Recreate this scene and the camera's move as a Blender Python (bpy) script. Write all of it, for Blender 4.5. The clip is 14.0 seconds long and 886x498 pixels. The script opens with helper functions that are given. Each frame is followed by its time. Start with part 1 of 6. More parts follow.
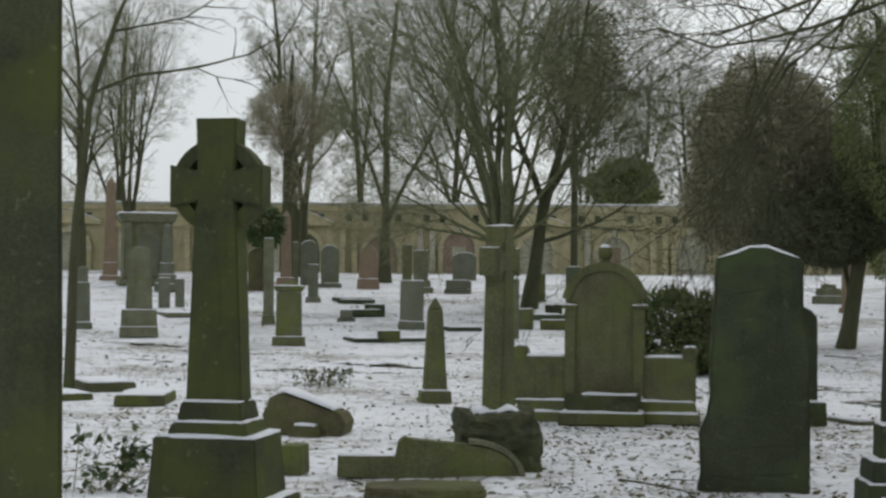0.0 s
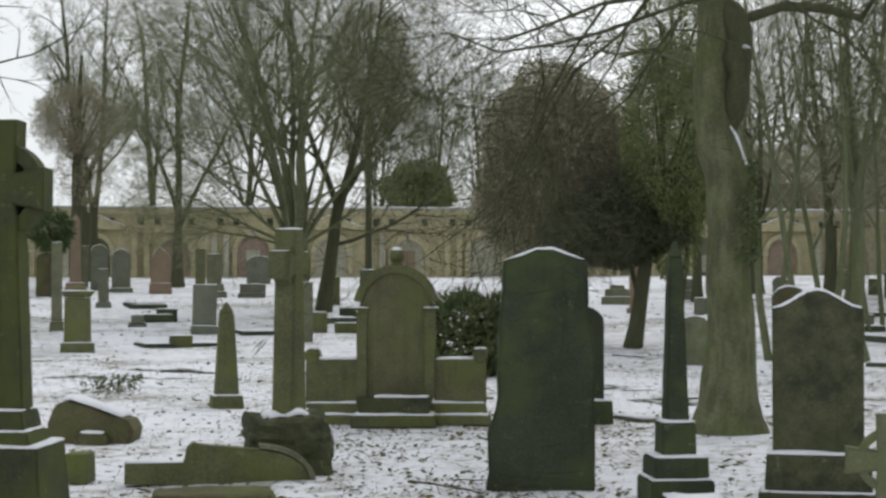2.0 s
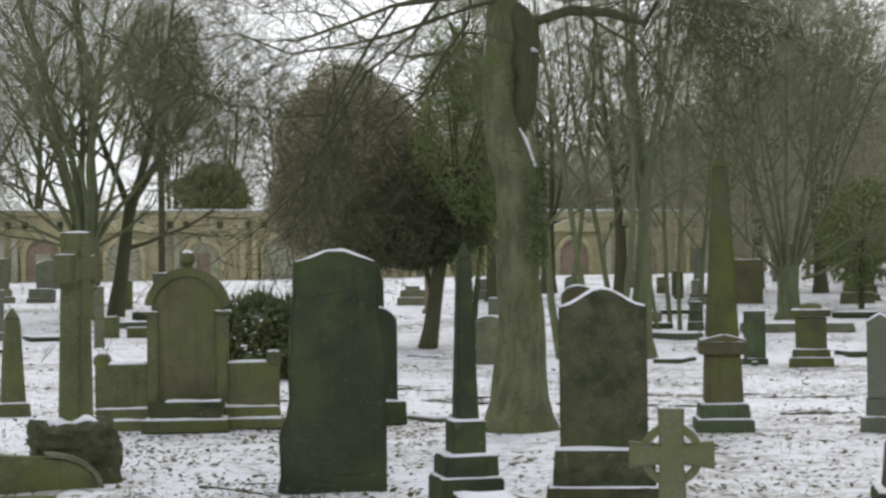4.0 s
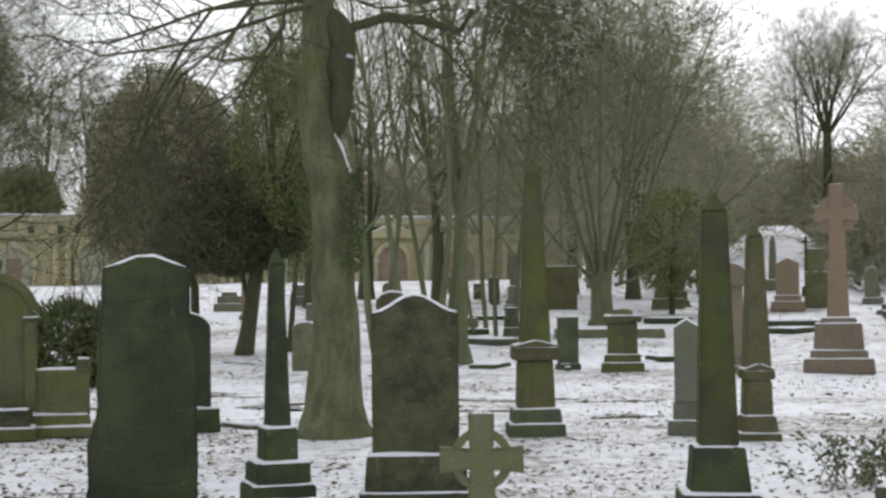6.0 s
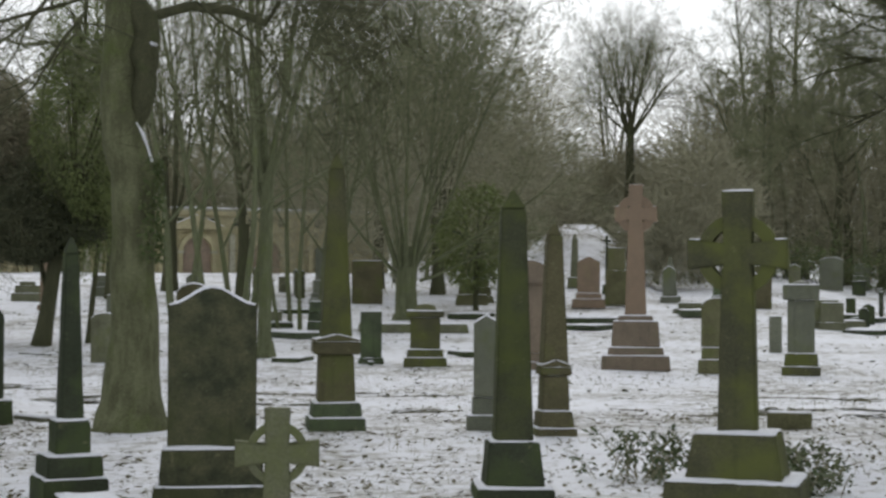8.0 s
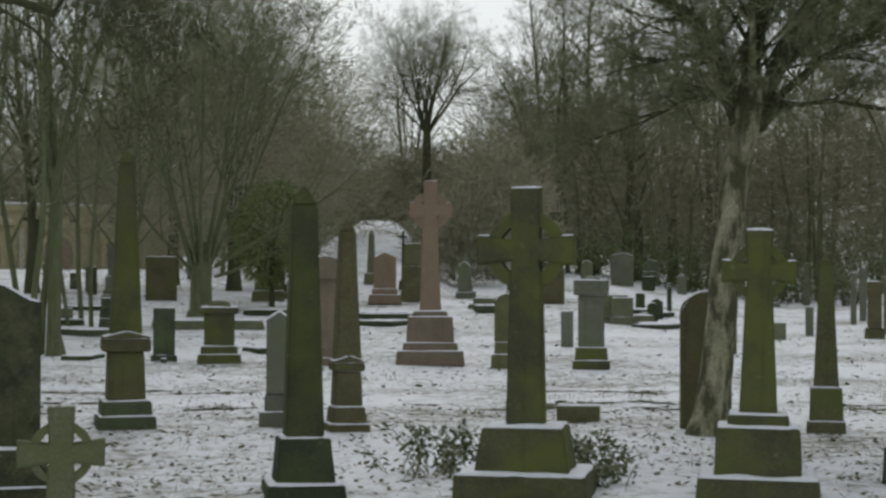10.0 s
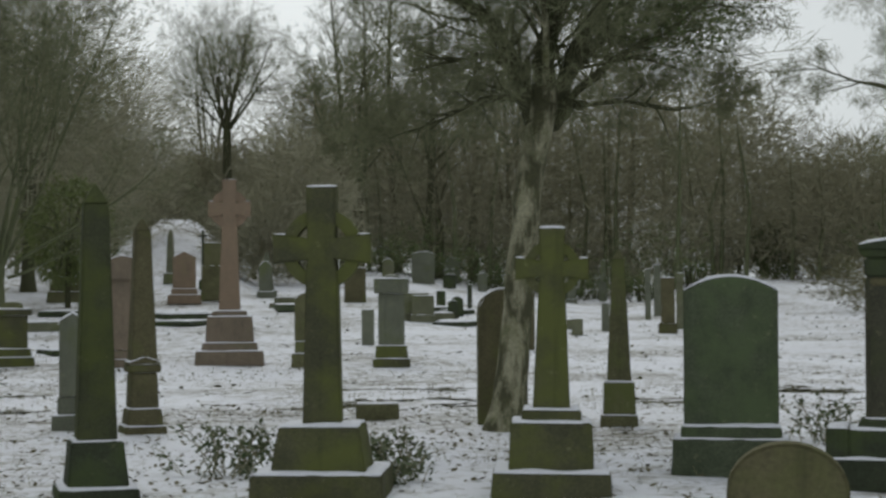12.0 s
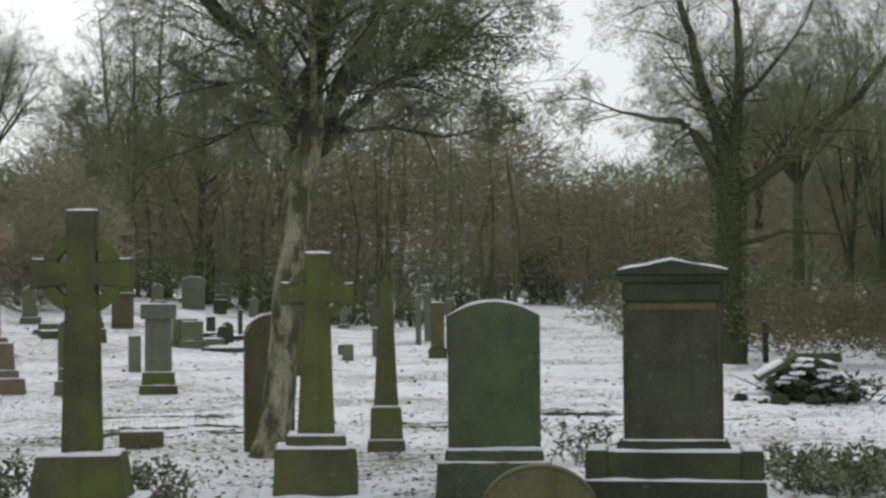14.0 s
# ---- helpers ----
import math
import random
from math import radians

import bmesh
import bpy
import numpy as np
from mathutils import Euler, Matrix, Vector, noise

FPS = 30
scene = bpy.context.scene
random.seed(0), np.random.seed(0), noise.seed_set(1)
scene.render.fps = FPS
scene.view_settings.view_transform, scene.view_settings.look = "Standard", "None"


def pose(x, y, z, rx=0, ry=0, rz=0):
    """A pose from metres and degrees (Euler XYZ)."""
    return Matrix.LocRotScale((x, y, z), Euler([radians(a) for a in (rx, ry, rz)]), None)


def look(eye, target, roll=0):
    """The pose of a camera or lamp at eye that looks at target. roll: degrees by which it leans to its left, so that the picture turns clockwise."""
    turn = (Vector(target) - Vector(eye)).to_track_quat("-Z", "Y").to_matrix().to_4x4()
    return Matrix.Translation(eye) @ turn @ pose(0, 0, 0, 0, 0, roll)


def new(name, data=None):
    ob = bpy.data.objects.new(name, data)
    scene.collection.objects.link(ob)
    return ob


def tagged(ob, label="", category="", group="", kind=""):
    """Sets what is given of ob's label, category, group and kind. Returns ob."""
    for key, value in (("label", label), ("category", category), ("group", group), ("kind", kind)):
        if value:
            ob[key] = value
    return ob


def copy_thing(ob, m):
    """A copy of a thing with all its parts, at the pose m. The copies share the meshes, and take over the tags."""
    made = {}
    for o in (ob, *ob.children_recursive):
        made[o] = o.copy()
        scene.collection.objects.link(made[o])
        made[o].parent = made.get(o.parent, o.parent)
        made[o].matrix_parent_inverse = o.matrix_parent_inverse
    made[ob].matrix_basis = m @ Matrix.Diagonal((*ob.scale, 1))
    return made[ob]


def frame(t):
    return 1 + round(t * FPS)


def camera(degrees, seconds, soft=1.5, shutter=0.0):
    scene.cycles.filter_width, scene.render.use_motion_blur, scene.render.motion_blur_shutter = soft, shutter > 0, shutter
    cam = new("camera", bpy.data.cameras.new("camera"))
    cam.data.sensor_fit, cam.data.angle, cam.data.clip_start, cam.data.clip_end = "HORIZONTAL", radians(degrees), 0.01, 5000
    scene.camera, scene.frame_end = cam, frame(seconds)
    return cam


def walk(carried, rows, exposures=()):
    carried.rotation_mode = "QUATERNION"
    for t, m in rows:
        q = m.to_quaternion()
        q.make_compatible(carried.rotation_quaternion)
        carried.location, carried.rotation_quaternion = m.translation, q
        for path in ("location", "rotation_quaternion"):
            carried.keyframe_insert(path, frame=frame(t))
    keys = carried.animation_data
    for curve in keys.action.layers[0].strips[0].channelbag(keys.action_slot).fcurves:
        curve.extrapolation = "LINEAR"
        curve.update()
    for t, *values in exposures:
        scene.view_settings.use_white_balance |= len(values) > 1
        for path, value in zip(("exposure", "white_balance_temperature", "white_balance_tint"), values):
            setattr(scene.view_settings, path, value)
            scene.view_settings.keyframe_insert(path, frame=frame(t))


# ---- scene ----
cam = camera(30.51, 14.0, soft=2.6, shutter=0.3)
EYE, REACH = 1.6, 0.430
# seconds, yaw, pitch, roll: the camera is held out at arm's reach and swept round
ROWS = [
    (0.0, -0.00, 1.17, -0.40),
    (0.5, -1.33, 0.92, -0.45),
    (1.0, -3.31, 0.84, -0.24),
    (1.5, -5.22, 1.07, -0.31),
    (2.0, -7.18, 1.30, 0.05),
    (2.5, -8.93, 1.28, 0.33),
    (3.0, -10.66, 1.23, 0.31),
    (3.5, -12.32, 1.26, 0.38),
    (3.7, -13.14, 1.27, 0.49),
    (5.8, -20.02, 1.55, 0.82),
    (6.0, -20.68, 1.46, 0.63),
    (6.5, -22.22, 1.39, 0.37),
    (7.0, -23.96, 1.40, 0.18),
    (7.5, -25.51, 1.30, -0.07),
    (8.0, -27.48, 1.23, -0.25),
    (8.5, -29.55, 1.25, -0.41),
    (9.0, -31.61, 1.24, -0.22),
    (9.2, -32.20, 1.24, -0.21),
    (11.3, -38.96, 0.89, 0.17),
    (11.5, -39.67, 0.91, 0.23),
    (12.0, -41.53, 1.05, 0.29),
    (12.5, -43.48, 1.32, 0.28),
    (13.0, -45.65, 1.56, 0.12),
    (13.5, -47.61, 1.73, -0.06),
    (14.0, -49.52, 1.90, 0.36),
]
walk(cam, [(t, pose(-REACH * math.sin(radians(yaw)), REACH * math.cos(radians(yaw)), EYE, 90 + pitch, roll, yaw)) for t, yaw, pitch, roll in ROWS],
     [(0.0, -0.04, 6500, 5.0), (1.0, -0.02, 6500, 4.0), (2.0, 0.25, 6500, 7.0), (3.5, 0.47, 6500, 9.0), (6.5, 0.45, 6500, 9.5), (7.5, 0.24, 6500, 8.0), (8.5, -0.05, 6500, 7.0), (9.0, -0.13, 6500, 5.0), (11.5, -0.30, 6450, 4.0), (12.5, -0.26, 6450, 4.0), (13.25, -0.10, 6500, 4.5), (14.0, 0.06, 6500, 5.0)])

# ---- sky and light: an overcast winter day ----
world = bpy.data.worlds.new("overcast_sky")
scene.world = world
world.use_nodes = True
wn = world.node_tree.nodes
sky = wn.new("ShaderNodeTexSky")
sky.sky_type = "NISHITA"
sky.sun_disc = False
sky.sun_elevation = radians(38)
sky.sun_rotation = radians(30)
sky.air_density, sky.dust_density, sky.ozone_density = 1.0, 4.0, 1.0
grey = wn.new("ShaderNodeHueSaturation")
grey.inputs["Saturation"].default_value = 0.12
veil = wn.new("ShaderNodeMix")
veil.data_type = "RGBA"
veil.inputs[0].default_value = 0.75
veil.inputs[7].default_value = (6.75, 6.98, 7.4, 1)
bg = wn["Background"]
bg.inputs["Strength"].default_value = 0.11
world.node_tree.links.new(sky.outputs[0], grey.inputs["Color"])
world.node_tree.links.new(grey.outputs[0], veil.inputs[6])
world.node_tree.links.new(veil.outputs[2], bg.inputs["Color"])
sun = new("sun", bpy.data.lights.new("sun", "SUN"))
sun.data.energy, sun.data.angle, sun.data.color = 0.5, radians(25), (1.0, 0.97, 0.93)
sun.matrix_world = look((0, 0, 50), (-20, -34, 0))


# ---- materials ----
def material(name):
    m = bpy.data.materials.new(name)
    m.use_nodes = True
    nt = m.node_tree
    return m, nt, nt.nodes["Principled BSDF"]


def node(nt, kind, **values):
    n = nt.nodes.new(kind)
    for k, v in values.items():
        n.inputs[k].default_value = v
    return n


def coords(nt, scale=(1, 1, 1), world_space=False):
    """Object coordinates, shifted by each object's own random number."""
    tc = nt.nodes.new("ShaderNodeTexCoord")
    if world_space:
        geo = nt.nodes.new("ShaderNodeNewGeometry")
        mp = node(nt, "ShaderNodeMapping", Scale=scale)
        nt.links.new(geo.outputs["Position"], mp.inputs["Vector"])
        return mp.outputs[0]
    info = nt.nodes.new("ShaderNodeObjectInfo")
    mul = nt.nodes.new("ShaderNodeMath")
    mul.operation = "MULTIPLY"
    mul.inputs[1].default_value = 37.0
    nt.links.new(info.outputs["Random"], mul.inputs[0])
    add = nt.nodes.new("ShaderNodeVectorMath")
    add.operation = "ADD"
    nt.links.new(tc.outputs["Object"], add.inputs[0])
    nt.links.new(mul.outputs[0], add.inputs[1])
    mp = node(nt, "ShaderNodeMapping", Scale=scale)
    nt.links.new(add.outputs[0], mp.inputs["Vector"])
    return mp.outputs[0]


def noisy(nt, vec, scale, detail=6.0, rough=0.6):
    n = node(nt, "ShaderNodeTexNoise", Scale=scale, Detail=detail, Roughness=rough)
    nt.links.new(vec, n.inputs["Vector"])
    return n.outputs["Fac"]


def ramp(nt, fac, a, b):
    r = nt.nodes.new("ShaderNodeMapRange")
    r.inputs["From Min"].default_value, r.inputs["From Max"].default_value = a, b
    nt.links.new(fac, r.inputs["Value"])
    return r.outputs[0]


def mix(nt, fac, a, b, blend="MIX"):
    m = nt.nodes.new("ShaderNodeMix")
    m.data_type, m.blend_type = "RGBA", blend
    for socket, v in ((m.inputs[0], fac), (m.inputs[6], a), (m.inputs[7], b)):
        if isinstance(v, bpy.types.NodeSocket):
            nt.links.new(v, socket)
        elif isinstance(v, (int, float)):
            socket.default_value = v
        else:
            socket.default_value = (*v, 1)
    return m.outputs[2]


def bumped(nt, bsdf, height, strength=0.4, distance=0.02):
    b = node(nt, "ShaderNodeBump", Strength=strength, Distance=distance)
    nt.links.new(height, b.inputs["Height"])
    nt.links.new(b.outputs[0], bsdf.inputs["Normal"])


def stone(name, a, b, moss, moss_amount=0.5, rough=0.85, grain=45.0, speck=None, bump=0.35, blotch=2.2):
    """Weathered monument stone: two tones in blotches, rain streaks, algae, and a grain."""
    m, nt, bsdf = material(name)
    v = coords(nt)
    streak = coords(nt, (7, 7, 0.6))
    big = ramp(nt, noisy(nt, v, blotch, 6), 0.38, 0.64)
    base = mix(nt, big, a, b)
    g = noisy(nt, v, grain, 4, 0.7)
    base = mix(nt, ramp(nt, g, 0.3, 0.75), mix(nt, 0.55, base, (0.02, 0.02, 0.015)), base)
    if speck:
        base = mix(nt, ramp(nt, noisy(nt, v, 130, 2), 0.56, 0.62), base, speck)
    green = ramp(nt, noisy(nt, v, 1.3, 7, 0.65), 0.62 - 0.28 * moss_amount, 0.74 - 0.2 * moss_amount)
    base = mix(nt, green, base, moss)
    rain = ramp(nt, noisy(nt, streak, 1.6, 5), 0.55, 0.85)
    base = mix(nt, rain, base, mix(nt, 0.4, base, (0.015, 0.016, 0.012)))
    lichen = ramp(nt, noisy(nt, v, 11, 5, 0.7), 0.62, 0.70)
    base = mix(nt, lichen, base, mix(nt, 0.35, base, (0.26, 0.26, 0.15)))
    nt.links.new(base, bsdf.inputs["Base Color"])
    bsdf.inputs["Roughness"].default_value = rough
    bsdf.inputs["Specular IOR Level"].default_value = 0.12 if rough > 0.7 else 0.35
    bumped(nt, bsdf, g, bump, 0.012)
    return m


def bark(name, a, b, lichen, amount=0.4, ridges=9.0, bump=0.7, span=0.19, stretch=0.16):
    m, nt, bsdf = material(name)
    v = coords(nt)
    up = coords(nt, (ridges, ridges, ridges * stretch))
    ridge = noisy(nt, up, 1.5, 6, 0.65)
    base = mix(nt, ramp(nt, ridge, 0.51 - span, 0.51 + span), b, a)
    base = mix(nt, ramp(nt, noisy(nt, v, 1.7, 6, 0.7), 0.62 - 0.2 * amount, 0.72), base, lichen)
    base = mix(nt, ramp(nt, noisy(nt, v, 60, 3), 0.35, 0.65), mix(nt, 0.4, base, (0.02, 0.018, 0.014)), base)
    nt.links.new(base, bsdf.inputs["Base Color"])
    bsdf.inputs["Roughness"].default_value = 0.9
    bsdf.inputs["Specular IOR Level"].default_value = 0.1
    bumped(nt, bsdf, ridge, bump, 0.03)
    return m


def leafy(name, a, b, rough=0.5):
    m, nt, bsdf = material(name)
    geo = nt.nodes.new("ShaderNodeNewGeometry")
    v = coords(nt)
    base = mix(nt, geo.outputs["Random Per Island"], a, b)
    base = mix(nt, ramp(nt, noisy(nt, v, 0.9, 3), 0.4, 0.65), base, mix(nt, 0.5, base, b))
    nt.links.new(base, bsdf.inputs["Base Color"])
    bsdf.inputs["Roughness"].default_value = rough
    bsdf.inputs["Specular IOR Level"].default_value = 0.12 if rough > 0.45 else 0.3
    return m


DULL = stone("grey_green_sandstone", (0.193, 0.198, 0.098), (0.127, 0.133, 0.068), (0.132, 0.150, 0.047), 0.5)
MOSSY = stone("mossy_sandstone", (0.137, 0.136, 0.074), (0.090, 0.092, 0.053), (0.109, 0.120, 0.040), 0.65)
OLIVE = stone("dark_olive_sandstone", (0.089, 0.097, 0.053), (0.060, 0.068, 0.039), (0.077, 0.090, 0.031), 0.65)
DARK = stone("blackened_sandstone", (0.071, 0.084, 0.051), (0.051, 0.063, 0.038), (0.067, 0.087, 0.036), 0.5)
SOOTY = stone("sooty_brown_sandstone", (0.123, 0.124, 0.069), (0.053, 0.062, 0.036), (0.069, 0.078, 0.035), 0.45, blotch=7.0)
GREEN = stone("algae_covered_stone", (0.124, 0.148, 0.092), (0.080, 0.100, 0.060), (0.100, 0.130, 0.066), 0.55, blotch=3.5)
UMBER = stone("dark_umber_sandstone", (0.108, 0.104, 0.072), (0.070, 0.071, 0.048), (0.072, 0.082, 0.040), 0.4, blotch=3.0)
TAN = stone("tan_sandstone", (0.208, 0.204, 0.107), (0.143, 0.141, 0.076), (0.125, 0.141, 0.053), 0.4)
BROWN = stone("brown_sandstone", (0.177, 0.161, 0.088), (0.121, 0.112, 0.062), (0.115, 0.124, 0.048), 0.4)
PINK = stone("pink_granite", (0.364, 0.259, 0.172), (0.306, 0.220, 0.147), (0.230, 0.189, 0.105), 0.25, 0.5, 90, (0.153, 0.119, 0.083), 0.1)
PINKBROWN = stone("weathered_pink_granite", (0.285, 0.222, 0.158), (0.215, 0.172, 0.122), (0.165, 0.150, 0.090), 0.3, 0.7, 60)
GREY = stone("grey_granite", (0.218, 0.233, 0.165), (0.159, 0.172, 0.119), (0.120, 0.137, 0.061), 0.3, 0.5, 90, (0.082, 0.085, 0.061), 0.1)
PALE = stone("pale_grey_stone", (0.245, 0.251, 0.162), (0.173, 0.178, 0.113), (0.135, 0.150, 0.067), 0.35)
WALLSTONE = stone("yellow_ashlar", (0.66, 0.59, 0.365), (0.52, 0.468, 0.290), (0.38, 0.362, 0.205), 0.3, 0.9, 12, blotch=0.9)
FACING = stone("pale_facing_stone", (0.62, 0.60, 0.46), (0.48, 0.465, 0.36), (0.36, 0.36, 0.24), 0.25, 0.9, 12, blotch=0.9)
REDSTONE = stone("red_sandstone", (0.47, 0.36, 0.275), (0.38, 0.30, 0.23), (0.29, 0.26, 0.18), 0.2, 0.9, 12)
BARK = bark("grey_bark", (0.208, 0.229, 0.129), (0.116, 0.126, 0.070), (0.148, 0.180, 0.068), 0.5)
BEECH = bark("smooth_olive_bark", (0.193, 0.202, 0.113), (0.120, 0.125, 0.069), (0.122, 0.147, 0.053), 0.55, 5.0, 0.5, 0.10, 0.3)
PALEBARK = bark("pale_flaking_bark", (0.400, 0.385, 0.265), (0.095, 0.095, 0.056), (0.140, 0.150, 0.068), 0.5, 4.5, 0.9, 0.07, 0.35)
DARKBARK = bark("dark_yew_bark", (0.113, 0.115, 0.064), (0.069, 0.073, 0.041), (0.086, 0.113, 0.041), 0.3)
TWIG = bark("twig_bark", (0.270, 0.282, 0.166), (0.181, 0.189, 0.110), (0.216, 0.242, 0.117), 0.3, 9.0, 0.1)
BRUSH = leafy("brown_winter_twigs", (0.335, 0.318, 0.212), (0.218, 0.207, 0.138), 0.9)
# the brown twigs again, paler: haze and daylight in the wood put into the colour
LITTWIG = leafy("lightened_grey_brown_twigs", (0.400, 0.386, 0.272), (0.280, 0.268, 0.188), 0.9)
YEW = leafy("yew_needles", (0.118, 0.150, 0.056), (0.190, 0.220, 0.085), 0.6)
# a darker copy of the yew needles, with the crown's under-shade in its colour
SHADEYEW = leafy("shade_darkened_sprays", (0.050, 0.058, 0.034), (0.082, 0.088, 0.050), 0.6)
RUSSET = leafy("russet_winter_foliage", (0.350, 0.318, 0.215), (0.262, 0.242, 0.165), 0.8)
IVY = leafy("dark_ivy_leaves", (0.038, 0.072, 0.021), (0.071, 0.102, 0.031), 0.4)
LAUREL = leafy("laurel_leaves", (0.060, 0.104, 0.032), (0.141, 0.154, 0.070), 0.5)
BRAMBLE = leafy("bramble_leaves", (0.062, 0.090, 0.040), (0.130, 0.146, 0.078), 0.5)
BRACKEN = leafy("withered_bracken", (0.115, 0.112, 0.062), (0.175, 0.165, 0.092), 0.8)
LITTER = leafy("dead_leaves", (0.081, 0.072, 0.040), (0.152, 0.135, 0.073), 0.8)
MUD = leafy("bare_mud_and_grass", (0.071, 0.068, 0.037), (0.123, 0.120, 0.062), 0.8)
STRAW = leafy("withered_grass", (0.285, 0.270, 0.151), (0.190, 0.180, 0.098), 0.8)


def snow_material(name, litter):
    m, nt, bsdf = material(name)
    v = coords(nt, world_space=True)
    white = mix(nt, ramp(nt, noisy(nt, v, 0.8, 5), 0.3, 0.7), (0.775, 0.78, 0.83), (0.85, 0.855, 0.90))
    lump = noisy(nt, v, 9, 6, 0.65)
    if litter:
        patch = ramp(nt, noisy(nt, v, 0.28, 4), 0.38, 0.68)
        fleck = noisy(nt, v, 7.5, 8, 0.72)
        edge = nt.nodes.new("ShaderNodeMath")
        edge.operation = "MULTIPLY_ADD"
        nt.links.new(patch, edge.inputs[0])
        edge.inputs[1].default_value = 0.145
        nt.links.new(fleck, edge.inputs[2])
        dirt = ramp(nt, edge.outputs[0], 0.625, 0.71)
        soil = mix(nt, ramp(nt, noisy(nt, v, 30, 4), 0.4, 0.6), (0.06, 0.05, 0.032), (0.13, 0.11, 0.065))
        thin = nt.nodes.new("ShaderNodeMath")
        thin.operation = "MULTIPLY_ADD"
        nt.links.new(patch, thin.inputs[0])
        thin.inputs[1].default_value = 0.16
        nt.links.new(noisy(nt, v, 3.2, 9, 0.75), thin.inputs[2])
        white = mix(nt, ramp(nt, thin.outputs[0], 0.54, 0.70), white, (0.45, 0.44, 0.41))
        white = mix(nt, dirt, white, soil)
    nt.links.new(white, bsdf.inputs["Base Color"])
    bsdf.inputs["Roughness"].default_value = 0.75
    bsdf.inputs["Specular IOR Level"].default_value = 0.25
    swell = nt.nodes.new("ShaderNodeMath")
    swell.operation = "MULTIPLY_ADD"
    nt.links.new(noisy(nt, v, 2.6, 5, 0.6), swell.inputs[0])
    swell.inputs[1].default_value = 2.2
    nt.links.new(lump, swell.inputs[2])
    bumped(nt, bsdf, swell.outputs[0], 0.65, 0.06)
    return m


SNOWFIELD = snow_material("thin_snow_over_grass", True)
SNOW = snow_material("lying_snow", False)


# ---- building blocks ----
def smooth(x, a, b):
    u = min(1.0, max(0.0, (x - a) / (b - a)))
    return u * u * (3 - 2 * u)


def ground_z(x, y):
    """The lie of the land: level by the path, rising slowly beyond it, with a bank to the east."""
    d, az = math.hypot(x, y), math.degrees(math.atan2(x, y))
    h = 2.2 * smooth(d, 24, 95) * (1 - 0.75 * smooth(az, 38, 48))
    h += 0.95 * smooth(d, 50, 80) * smooth(az, 46.5, 52)
    return h + 2.6 * smooth(d, 50, 84) * smooth(az, 29.5, 31.5) * (1 - smooth(az, 33.2, 34.8))


def mesh_of(bm, name, mat):
    me = bpy.data.meshes.new(name)
    bm.normal_update()
    bm.to_mesh(me)
    bm.free()
    me.materials.append(mat)
    return me


def part(name, bm, mat, parent, label=""):
    ob = new(name, mesh_of(bm, name, mat))
    ob.parent = parent
    return tagged(ob, label) if label else ob


def thing(name, x, y, turn=0.0, label="", category="", group="", lean=0.0, tip=0.0, sink=0.03):
    """An empty on the ground, which faces the path's middle but for turn degrees; lean and tip tilt it."""
    ob = new(name)
    ob.empty_display_size = 0.3
    az = math.degrees(math.atan2(x, y))
    ob.matrix_basis = pose(x, y, ground_z(x, y) - sink, tip, lean, turn - az)
    return tagged(ob, label, category, group)


def block(w0, d0, w1, d1, z0, z1, bev=0.012, cuts=0, rough=0.0, x=0.0, y=0.0):
    """A tapered block with worn edges."""
    bm = bmesh.new()
    low = [bm.verts.new((x + sx * w0 / 2, y + sy * d0 / 2, z0)) for sx, sy in ((-1, -1), (1, -1), (1, 1), (-1, 1))]
    top = [bm.verts.new((x + sx * w1 / 2, y + sy * d1 / 2, z1)) for sx, sy in ((-1, -1), (1, -1), (1, 1), (-1, 1))]
    bm.faces.new(low[::-1]), bm.faces.new(top)
    for i in range(4):
        bm.faces.new((low[i], low[(i + 1) % 4], top[(i + 1) % 4], top[i]))
    if bev:
        bmesh.ops.bevel(bm, geom=bm.edges[:], offset=bev, segments=2, affect="EDGES", clamp_overlap=True)
    if cuts:
        bmesh.ops.subdivide_edges(bm, edges=[e for e in bm.edges if e.calc_length() > 0.1], cuts=cuts, use_grid_fill=True)
    if rough:
        jag(bm, rough)
    return bm


def jag(bm, amount, scale=5.0):
    off = Vector((random.uniform(0, 50), random.uniform(0, 50), 0))
    for v in bm.verts:
        v.co += Vector(noise.noise_vector(v.co * scale + off)) * amount


def slab(outline, thick, bev=0.012, y=0.0):
    """An outline in the upright plane, given thickness."""
    bm = bmesh.new()
    front = [bm.verts.new((px, y - thick / 2, pz)) for px, pz in outline]
    back = [bm.verts.new((px, y + thick / 2, pz)) for px, pz in outline]
    n = len(outline)
    f, b = bm.faces.new(front), bm.faces.new(back[::-1])
    for i in range(n):
        bm.faces.new((front[(i + 1) % n], front[i], back[i], back[(i + 1) % n]))
    bmesh.ops.recalc_face_normals(bm, faces=bm.faces[:])
    if bev:
        rim = [e for e in bm.edges if (f in e.link_faces) != (b in e.link_faces) and any(len(q.verts) > 4 for q in e.link_faces)]
        bmesh.ops.bevel(bm, geom=rim, offset=bev, segments=2, affect="EDGES", clamp_overlap=True)
    return bm


